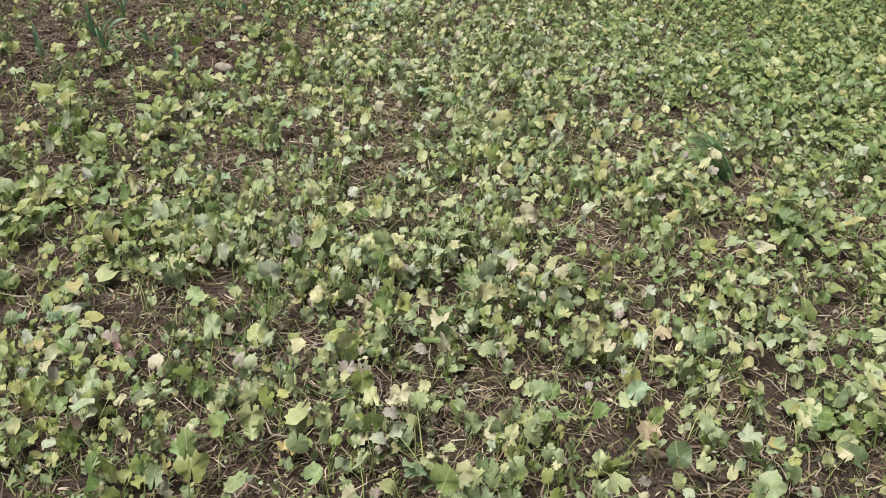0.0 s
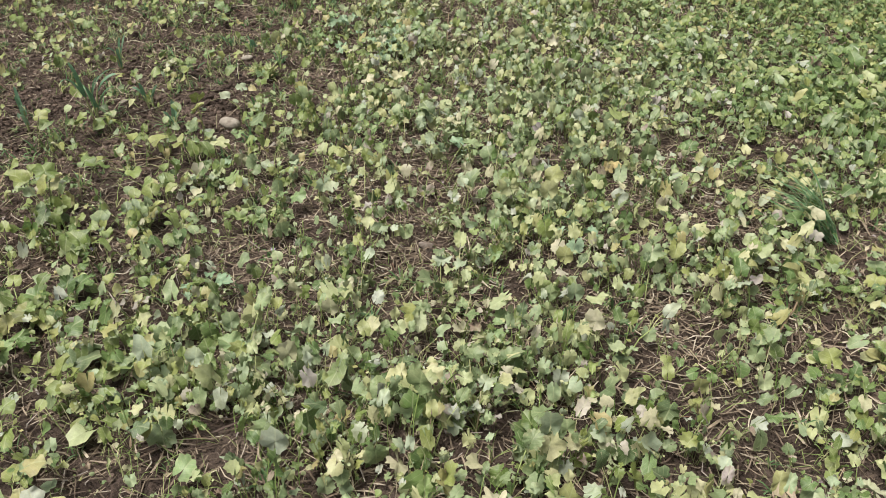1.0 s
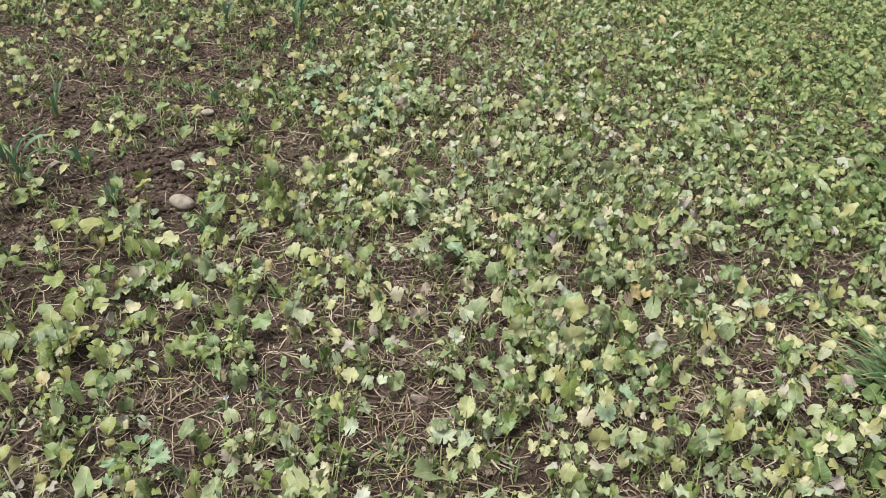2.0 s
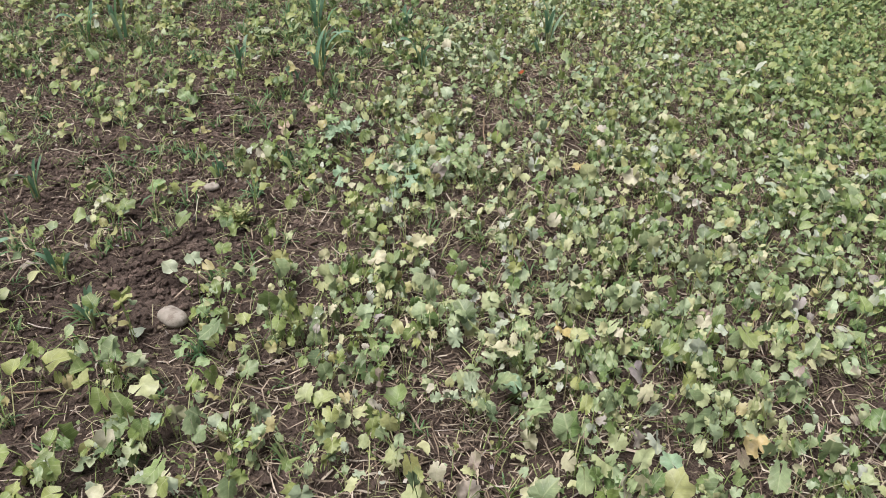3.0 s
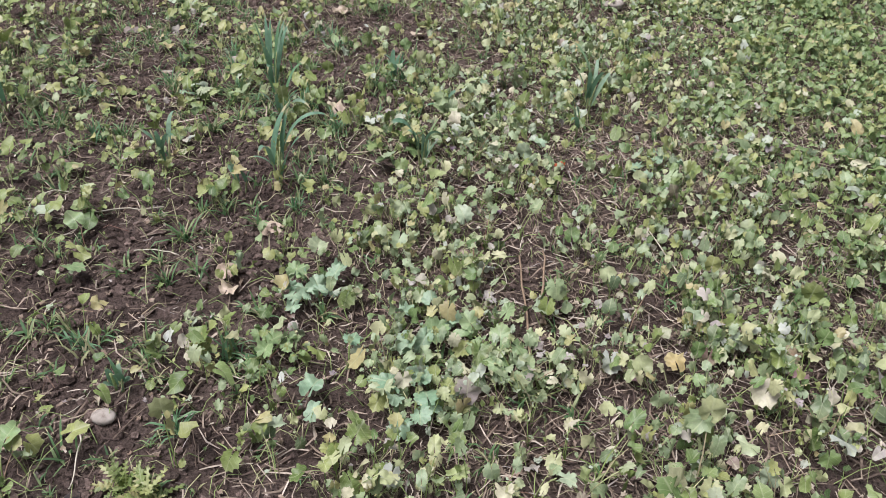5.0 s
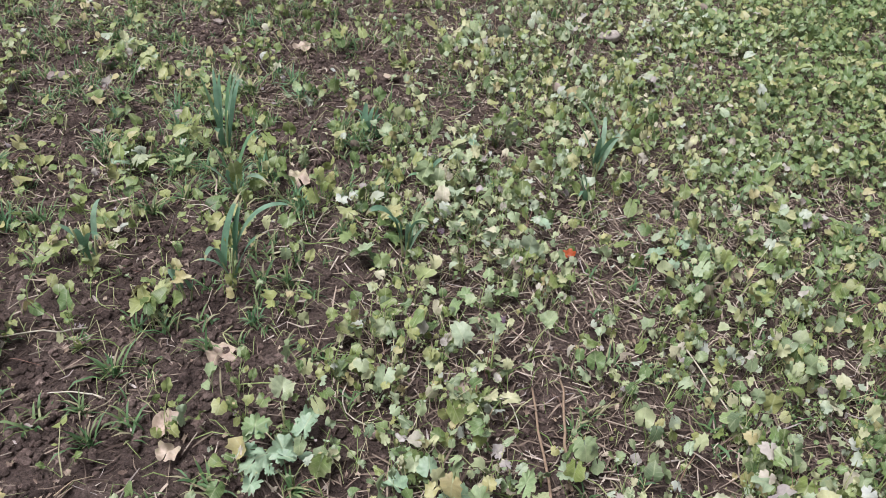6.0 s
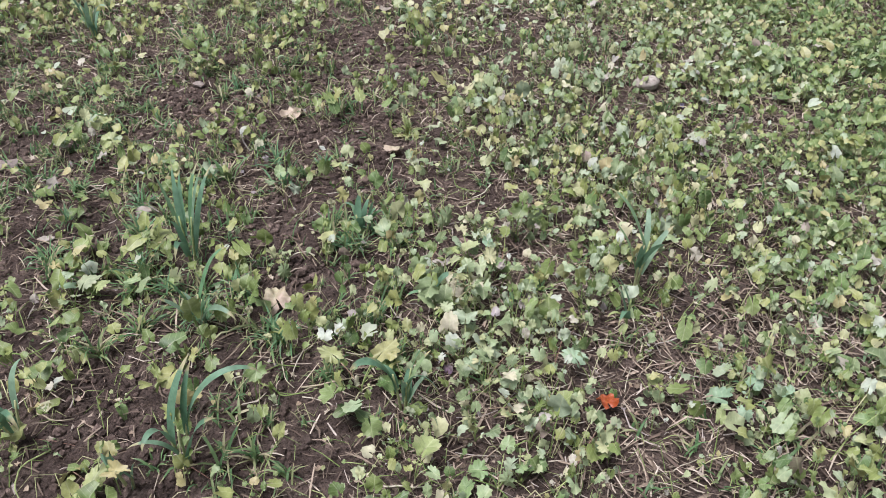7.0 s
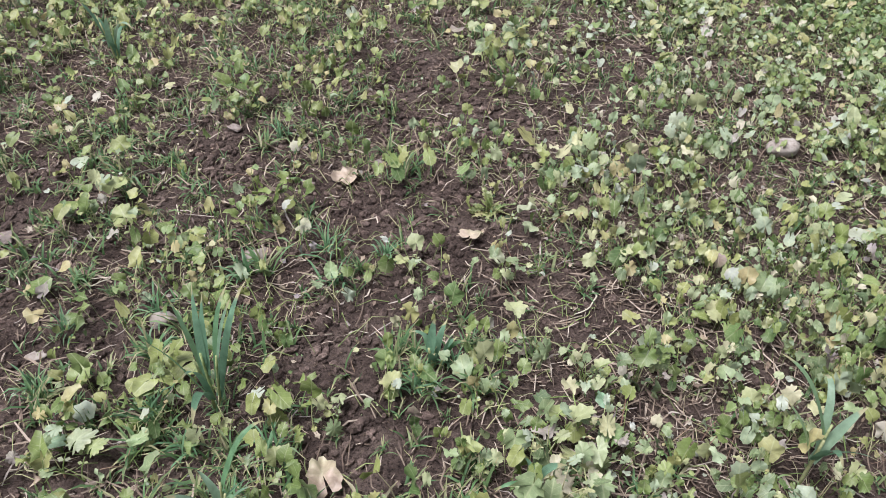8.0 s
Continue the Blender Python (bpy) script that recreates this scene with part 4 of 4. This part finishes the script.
TUFTS = [tuft(np.random.default_rng(60 + k), 6 + k, 0.058, 0.0027) for k in range(10)]
LIGHT_TUFTS = [tuft(np.random.default_rng(260 + k), 6 + k, 0.054, 0.0027, True) for k in range(10)]
TUFT_MESHES = [mesh("grass_tuft", v, t, u, [GRASS]) for v, t, u, s in TUFTS]
fx, fy = scatter(300, X0, X1, Y0, Y1)
keep = rng.uniform(0, 1, len(fx)) < walked(fx, fy) * np.clip(1.3 - 2.1 * cover(fx, fy), 0.42, 1) * np.clip(0.35 + 0.75 * (fy - 4.4), 0.35, 1.1) * (0.15 + 1.3 * lattice(fx * 2.5, fy * 2.5, 21)) * (1 - 0.9 * bare(fx, fy)) * clear(fx, fy)
fx, fy = fx[keep], fy[keep]
fz, fk, fa, fs = height(fx, fy), rng.integers(0, 10, len(fx)), rng.uniform(0, 6.28, len(fx)), rng.uniform(0.5, 1.4, len(fx))
near = (np.abs(fx + 1.4) < 0.19) & (fy > 2.6) & (fy < 6.2)
for k in np.nonzero(near)[0]:
    g = tagged(new("grass_tuft", TUFT_MESHES[fk[k]]), "small tuft of narrow green grass blades in soil", "grass", "grass tufts on the bare soil")
    g.location, g.rotation_euler, g.scale = (fx[k], fy[k], fz[k]), (0, 0, fa[k]), (fs[k],) * 3
lawn = Form()
far = ~near
spread(lawn, LIGHT_TUFTS, fk[far], np.stack([fx, fy, fz], 1)[far], fa[far], np.zeros(far.sum()), fs[far])
print("tufts", near.sum(), len(fx))
tagged(new("sparse_grass", lawn.mesh("sparse_grass", [GRASS])), "sparse short grass tufts between the mustard plants", "grass", kind="stuff")

# x, y, height in cm, blades
CEREALS = [
    (-2.065, 3.215, 26, 6), (-2.29, 3.07, 16, 3), (-2.24, 3.75, 17, 3), (-1.60, 4.98, 27, 5), (-1.72, 5.38, 21, 6), (-1.845, 5.64, 30, 6),
    (-2.75, 5.24, 33, 4), (-2.0, 5.0, 22, 3), (-2.97, 5.25, 24, 4), (-0.60, 5.69, 24, 4), (-0.635, 5.53, 16, 2), (-1.16, 5.19, 18, 6),
    (-1.135, 5.54, 14, 2), (-1.87, 3.34, 12, 3), (-1.68, 4.04, 8, 6), (-1.67, 3.17, 10, 3), (-1.70, 4.915, 10, 3), (-2.86, 7.1, 22, 5), (-1.39, 5.84, 12, 7)]


def cereal(x, y, tall, many, seed):
    """Two or three leaning shoots in yellowish sheaths, each with broad blades that bend over."""
    r = np.random.default_rng(seed)
    thing = tagged(new("volunteer_wheat"), "upright volunteer wheat plant with broad blue-green blades", "wheat", "wheat plants in the field")
    thing.location = (x, y, float(height(x, y)) - 0.003)
    shoots = 1 if many < 3 else 2 if many < 5 else 3
    start = r.uniform(0, 6.28)
    for q in range(shoots):
        away = start + q * 6.28 / shoots + r.uniform(-0.5, 0.5)
        lean = r.uniform(0.05, 0.22) * (shoots > 1)
        way = np.array([math.cos(away), math.sin(away)])
        top = tall * r.uniform(0.36, 0.58)
        ks = np.linspace(0, 1, 6)[:, None]
        p = np.concatenate([way * (0.008 * (shoots > 1) + lean * top * ks ** 1.4), top * ks], 1)
        v, t, u = tube(p, np.linspace(0.0042, 0.0026, 6), 6)
        stem = new("stem", mesh("stem", v, t, u, [SHEATH]))
        stem.parent = thing
        for k in range(max(2, round((many + 2) / shoots))):
            broad = k % 3 < 2
            up = r.uniform(0.25, 1.0)
            at = p[min(5, int(up * 5))]
            bent = r.uniform(1.4, 3.2) if r.uniform() < 0.4 else r.uniform(0.2, 1.0)
            v, t, u = ribbon(r, tall * r.uniform(0.42, 0.72), r.uniform(0.0085, 0.0125) if broad else r.uniform(0.005, 0.008), r.uniform(1.1, 1.5), bent, r.uniform(-1.4, 1.4), 13, r.uniform(1.6, 4.0))
            blade = new("blade", mesh("blade", v, t, u, [GLAUCOUS if broad else CEREAL]))
            blade.parent = thing
            blade.location = at
            blade.rotation_euler = (0, 0, away - 1.57 + r.normal(0, 1.0))
    return thing


for k, (x, y, tall, many) in enumerate(CEREALS):
    cereal(x, y, tall * 0.0135, many, 300 + k)

# fuller grass tufts on the bare strip: x, y
FULL_TUFTS = [
    (-1.958, 5.502), (-2.291, 5.782), (-1.767, 5.525), (-1.951, 6.053), (-1.443, 5.873), (-1.358, 5.854), (-1.629, 6.583), (-1.651, 6.134), (-2.044, 5.756),
    (-2.109, 6.647), (-1.865, 5.52), (-1.866, 6.337), (-2.273, 5.609), (-1.491, 5.846), (-1.802, 4.516), (-1.843, 4.162), (-1.659, 4.147), (-1.466, 4.194),
    (-1.783, 4.639), (-1.602, 6.205), (-1.872, 5.35), (-2.007, 5.834), (-2.331, 5.141), (-2.533, 5.434), (-1.508, 4.863), (-1.209, 5.316), (-1.501, 3.951),
    (-2.235, 4.022), (-2.256, 4.355), (-2.568, 4.603), (-1.706, 3.198), (-1.334, 3.13), (-1.749, 4.437), (-1.72, 5.402), (-1.565, 5.401), (-1.385, 5.769)]
FULL_MESHES = []
for k in range(7):
    v, t, u, s = tuft(np.random.default_rng(160 + k), 22 + k, 0.082, 0.0029)
    FULL_MESHES.append(mesh("grass_tuft", v, t, u, [CEREAL if k % 2 else GRASS]))
wide = np.random.default_rng(170)
FULL_TUFTS += [(x + wide.normal(0, 0.06), y + wide.normal(0, 0.06)) for x, y in FULL_TUFTS if y > 4.9]
for k, (x, y) in enumerate(FULL_TUFTS):
    g = tagged(new("grass_tuft", FULL_MESHES[k % 7]), "full tuft of blue-green grass blades on bare soil", "grass", "grass tufts on the bare soil")
    size = rng.uniform(0.75, 1.25)
    g.location, g.rotation_euler, g.scale = (x, y, float(height(x, y))), (0, 0, rng.uniform(0, 6.28)), (size,) * 3

# bleached stems that curl over the soil: from x, y to x, y
CURLS = [
    (-1.796, 5.79, -1.658, 5.897), (-1.965, 5.55, -1.848, 5.583), (-1.876, 6.033, -1.708, 6.197), (-2.352, 5.946, -2.287, 6.003), (-2.783, 7.012, -2.63, 7.101),
    (-2.346, 6.823, -2.226, 6.941), (-2.205, 5.411, -2.185, 5.471), (-1.558, 4.838, -1.508, 4.757), (-1.159, 4.322, -1.053, 4.391), (-1.474, 5.328, -1.43, 5.223),
    (-1.533, 5.249, -1.432, 5.204), (-1.415, 5.225, -1.274, 5.277), (-1.745, 5.271, -1.861, 5.296), (-1.553, 3.482, -1.438, 3.421), (-1.898, 3.514, -1.938, 3.629),
    (-0.876, 4.529, -0.921, 4.702), (-0.709, 4.197, -0.753, 4.525), (-0.875, 2.581, -0.748, 2.526), (0.384, 3.104, 0.537, 3.321), (-1.284, 3.222, -1.262, 3.126)]
loose = np.random.default_rng(1190)
for k in range(46):
    x, y, away, far = loose.uniform(-2.5, -1.0), loose.uniform(2.8, 7.2), loose.uniform(0, 6.28), loose.uniform(0.06, 0.17)
    CURLS.append((x, y, x + far * math.cos(away), y + far * math.sin(away)))
for k, (x0, y0, x1, y1) in enumerate(CURLS):
    r = np.random.default_rng(1200 + k)
    q = np.linspace(0, 1, 11)[:, None]
    far = math.hypot(x1 - x0, y1 - y0)
    side = np.array([[-(y1 - y0), x1 - x0]]) * r.uniform(-0.55, 0.55)
    p = np.array([[x0, y0]]) * (1 - q) + np.array([[x1, y1]]) * q + side * np.sin(q * 3.14) + side * 0.15 * np.sin(q * 9)
    z = height(p[:, 0], p[:, 1]) + 0.006 + 0.10 * far * np.sin(q[:, 0] * 3.0) ** 2
    p = np.concatenate([p, z[:, None]], 1)
    v, t, u = tube(p, np.linspace(1.0, 0.6, 11) * r.uniform(0.0016, 0.0026), 6)
    base = p.mean(0)
    g = tagged(new("curled_stem", mesh("curled_stem", v - base, t, u, [BLEACHED if k % 3 == 0 else PETIOLE if k % 3 == 1 else DULL])), "pale curled mustard stem lying on soil", "stem", "curled stems on the soil")
    g.location = base


def frond(r, length):
    """A finely cut leaf that rises and bends over."""
    v, t, u = blade_of_leaf(r, 24, 8, 0.93, 0.15, 0.2, 0.3, 0.05)
    return v * length @ turn_x(0.8).T, t, u, None


for k, (x, y) in enumerate([(-1.54, 3.79), (-1.48, 3.76), (-0.914, 4.652), (-1.349, 6.453), (-0.852, 5.543), (0.337, 1.147)]):
    r = np.random.default_rng(1400 + k)
    weed = tagged(new("feathery_weed"), "small yellow-green weed with finely cut feathery leaves", "weed", "feathery weeds")
    weed.location = (x, y, float(height(x, y)))
    for j in range(20):
        v, t, u, s = frond(r, r.uniform(0.045, 0.085))
        leaf = new("frond", mesh("frond", v, t, u, [YELLOW if j % 3 == 0 else LIME]))
        leaf.parent = weed
        leaf.rotation_euler = (r.uniform(-0.6, 0.7), 0, j * 2.4 + r.uniform(-0.4, 0.4))

# the drooping clump of long narrow blades
clump = tagged(new("grass_clump"), "drooping clump of long narrow green grass blades", "grass")
clump.location = (0.82, 2.76, float(height(0.82, 2.76)))
r = np.random.default_rng(77)
for k in range(52):
    v, t, u = ribbon(r, r.uniform(0.18, 0.34), r.uniform(0.0028, 0.0048), r.uniform(0.7, 1.35), r.uniform(0.5, 1.3), r.uniform(-0.5, 0.5), 9)
    blade = new("blade", mesh("blade", v, t, u, [CEREAL]))
    blade.parent = clump
    blade.location = (r.uniform(-0.03, 0.03), r.uniform(-0.04, 0.04), 0)
    blade.rotation_euler = (0, 0, r.normal(1.45, 0.45))



def fieldstone(r, worn):
    """A stone 2 wide: a flat broken block with blunted edges, or a worn, rounded one."""
    bm = bmesh.new()
    if worn:
        bmesh.ops.create_icosphere(bm, subdivisions=4, radius=1.0)
    else:
        for k in range(15):
            way = r.normal(0, 1, 3)
            way /= np.abs(way).max() ** 0.7 * np.linalg.norm(way) ** 0.3
            bm.verts.new(way * r.uniform(0.85, 1.0) * (1.0, 0.75, 0.42))
        hull = bmesh.ops.convex_hull(bm, input=bm.verts[:])
        bmesh.ops.delete(bm, geom=list({q for q in hull["geom_interior"] + hull["geom_unused"] if isinstance(q, bmesh.types.BMVert)}), context="VERTS")
        bmesh.ops.bevel(bm, geom=bm.edges[:], offset=0.17, segments=3, affect="EDGES", profile=0.6, clamp_overlap=True)
        bmesh.ops.triangulate(bm, faces=bm.faces[:])
        bmesh.ops.subdivide_edges(bm, edges=bm.edges[:], cuts=1, use_grid_fill=True)
        bmesh.ops.triangulate(bm, faces=bm.faces[:])
    bm.verts.index_update()
    v = np.array([q.co[:] for q in bm.verts])
    t = np.array([[q.index for q in f.verts] for f in bm.faces])
    bm.free()
    if worn:
        v = v * (1.0, r.uniform(0.6, 0.75), r.uniform(0.42, 0.5))
    for size, deep in ((1.1, 0.075 if worn else 0.035), (2.6, 0.035), (7.0, 0.009)):
        turn = r.uniform(0, 6.28, 3)
        v = v * (1 + deep * (np.sin(v[:, 0] * size * 2 + turn[0]) + np.sin(v[:, 1] * size * 2.3 + turn[1]) + np.sin(v[:, 2] * size * 2.6 + turn[2])))[:, None]
    return v / np.abs(v[:, 0]).max(), t, v[:, :2] * 0.5 + 0.5, None


# ---- stones: x, y, width in cm ----
CREAM_STONES = [(-1.671, 3.947, 6.3), (-1.462, 3.237, 9.8), (-2.018, 3.379, 4.6), (-0.473, 6.93, 10.5), (-1.944, 6.124, 6.6), (-2.075, 5.856, 7.2),
                (-2.323, 5.699, 5.6), (-1.897, 4.463, 2.8), (-0.87, 3.678, 3.0)]
GREY_STONES = [(-2.66, 6.06, 7.0), (-1.912, 6.487, 4.8), (-2.245, 6.73, 5.2), (-1.728, 6.631, 4.2), (-0.094, 1.229, 4.0), (-0.462, 2.494, 7.0), (-1.117, 4.325, 2.8)]
BROWN_STONES = [(-1.079, 5.837, 5.6), (-1.456, 6.126, 4.6), (0.451, 1.219, 5.6), (1.079, 2.804, 6.4), (0.784, 2.024, 5.6)]
for places, material, tone in ((CREAM_STONES, CREAM_STONE, "rounded cream fieldstone half sunk in soil"), (GREY_STONES, GREY_STONE, "flat grey fieldstone lying on the soil"),
                               (BROWN_STONES, BROWN_STONE, "brown earthy fieldstone lying on the soil")):
    for k, (x, y, cm) in enumerate(places):
        r = np.random.default_rng(500 + k + int(cm * 10))
        worn = cm in (6.3, 9.8, 10.5)
        v, t, u, s = fieldstone(r, worn)
        g = tagged(new("stone", mesh("stone", v * cm / 200, t, u, [material], None, False)), tone, "stone", "fieldstones")
        g.location, g.rotation_euler = (x, y, float(height(x, y)) + cm * (0.0021 if worn else 0.0014)), (r.uniform(-0.2, 0.2), r.uniform(-0.2, 0.2), r.uniform(-0.5, 0.5))

# dark crusted clods
for k, (x, y, cm) in enumerate([(-1.63, 3.74, 4.0), (0.44, 4.42, 3.6), (0.93, 4.27, 3.8), (0.86, 4.39, 3.2), (0.48, 5.67, 4.0)]):
    r = np.random.default_rng(2100 + k)
    v, t, u, s = lump(r, 0.75, 3, 0.05, 0.55)
    g = tagged(new("soil_clod", mesh("soil_clod", v * cm / 200, t, u, [CHAR], None, False)), "nearly black rough clod on the soil", "clod", "dark clods on the field")
    g.location, g.rotation_euler = (x, y, float(height(x, y)) + cm * 0.003), (0, 0, r.uniform(0, 6))

# lilac petals dropped on the litter
for k, (x, y, cm) in enumerate([(-1.03, 5.34, 1.8), (-0.35, 6.78, 2.2), (-0.33, 6.52, 2.0), (-0.95, 2.38, 1.8), (-1.52, 2.28, 2.4)]):
    r = np.random.default_rng(2200 + k)
    v, t, u = toothed_leaf(r, 5, 0.4, 0.2, 0.9, 0.4, 0.08, 3)
    g = tagged(new("petal", mesh("petal", (v - (0, 0.5, 0)) * cm / 100, t, u, [LILAC])), "small pale lilac flower petal on the litter", "petal", "fallen petals")
    g.location, g.rotation_euler = (x, y, float(height(x, y)) + 0.02), (r.uniform(0.2, 0.8), 0, r.uniform(-1, 1))

# ---- fallen and withered leaves: x, y, length in cm, height over the soil in cm ----
FALLEN = [
    (TAN, "large crinkled tan withered mustard leaf", ((-1.55, 5.49, 8.6, 3), (-1.382, 6.314, 6.4, 2), (-1.802, 6.512, 9, 2), (-1.555, 4.729, 8, 1), (0.492, 1.668, 6, 3),
                                                       (-0.061, 4.462, 5.5, 3), (-0.924, 3.299, 4.2, 3), (-1.595, 4.493, 6.5, 2), (-1.56, 4.42, 5.5, 2))),
    (PALE, "bleached whitish withered mustard leaf", ((-1.299, 6.223, 4.8, 2), (-0.707, 6.136, 4, 3), (-1.6, 4.28, 4, 2), (-1.23, 6.36, 5, 3))),
    (GOLD, "golden yellow mustard leaf", ((-0.368, 4.356, 6.4, 4), (-0.391, 1.03, 5, 4), (0.114, 3.064, 7, 5), (-0.362, 3.381, 6, 4), (-0.04, 3.33, 4, 4))),
    (PINK, "pink tinged wilting mustard leaf", ((-0.471, 4.295, 4.4, 3), (-0.065, 4.375, 5, 3), (-0.924, 1.277, 4.4, 3), (-0.655, 1.0, 3.2, 2), (0.038, 3.526, 5, 4))),
    (PURPLE, "dark purple wilting leaf on the soil", ((-0.87, 4.963, 3.6, 1.5), (-1.073, 5.317, 3.2, 2))),
    (RUST, "bright rust-orange fallen tree leaf", ((-0.697, 5.245, 5.2, 4),)),
    (LITTER, "dull orange-brown fallen leaf on soil", ((0.434, 1.283, 6, 1.5), (-0.634, 1.333, 4.4, 2), (-0.532, 2.796, 5.6, 2))),
]
for material, words, places in FALLEN:
    for k, (x, y, cm, up) in enumerate(places):
        r = np.random.default_rng(800 + k + int(cm * 10))
        v, t, u = toothed_leaf(r, 8, r.uniform(0.36, 0.5), 0.15, r.uniform(0.4, 0.9), r.uniform(0.2, 0.6), 0.11, 4)
        v = v - (0, 0.5, 0)
        v[:, 2] += 0.13 * np.sin(v[:, 0] * 11 + k) * np.cos(v[:, 1] * 9)
        g = tagged(new("fallen_leaf", mesh("fallen_leaf", v * cm / 100, t, u, [material])), words, "leaf")
        g.location = (x, y, float(height(x, y)) + up / 100 + 0.006)
        g.rotation_euler = (r.uniform(0.1, 0.7), r.uniform(-0.3, 0.3), r.uniform(-1.2, 1.2))

# ---- dry stalks: from x, y, z to x, y, z, thickness in mm ----
DRY = [
    (BLEACHED, "long straight bleached dry stem", ((-0.41, 4.877, 0.07, -0.21, 4.434, 0.03, 5.5), (-2.149, 4.677, 0.02, -1.90, 4.75, 0.03, 5))),
    (BROWN_STALK, "brown dry stubble stalk", ((-0.787, 4.716, 0.035, -0.712, 4.229, 0.025, 8), (-0.718, 4.754, 0.035, -0.701, 4.45, 0.025, 8), (-1.80, 2.86, 0.01, -1.61, 2.92, 0.012, 7),
                                              (0.60, 2.24, 0.12, 0.515, 2.11, 0.01, 7), (0.272, 2.24, 0.085, 0.275, 2.22, 0.0, 9), (0.30, 2.21, 0.07, 0.295, 2.205, 0.0, 7))),
]
for material, words, places in DRY:
    for k, (x0, y0, z0, x1, y1, z1, mm) in enumerate(places):
        r = np.random.default_rng(900 + k)
        ks = np.linspace(0, 1, 9)[:, None]
        p = np.array([[x0, y0, z0]]) * (1 - ks) + np.array([[x1, y1, z1]]) * ks + r.normal(0, 0.0025, (9, 3))
        p[:, 2] += height(p[:, 0], p[:, 1]) * 0.5
        v, t, u = tube(p, np.linspace(0.7, 1.0, 9) * mm / 2000, 7)
        base = p.mean(0)
        g = tagged(new("dry_stalk", mesh("dry_stalk", v - base, t, u, [material])), words, "stalk")
        g.location = base
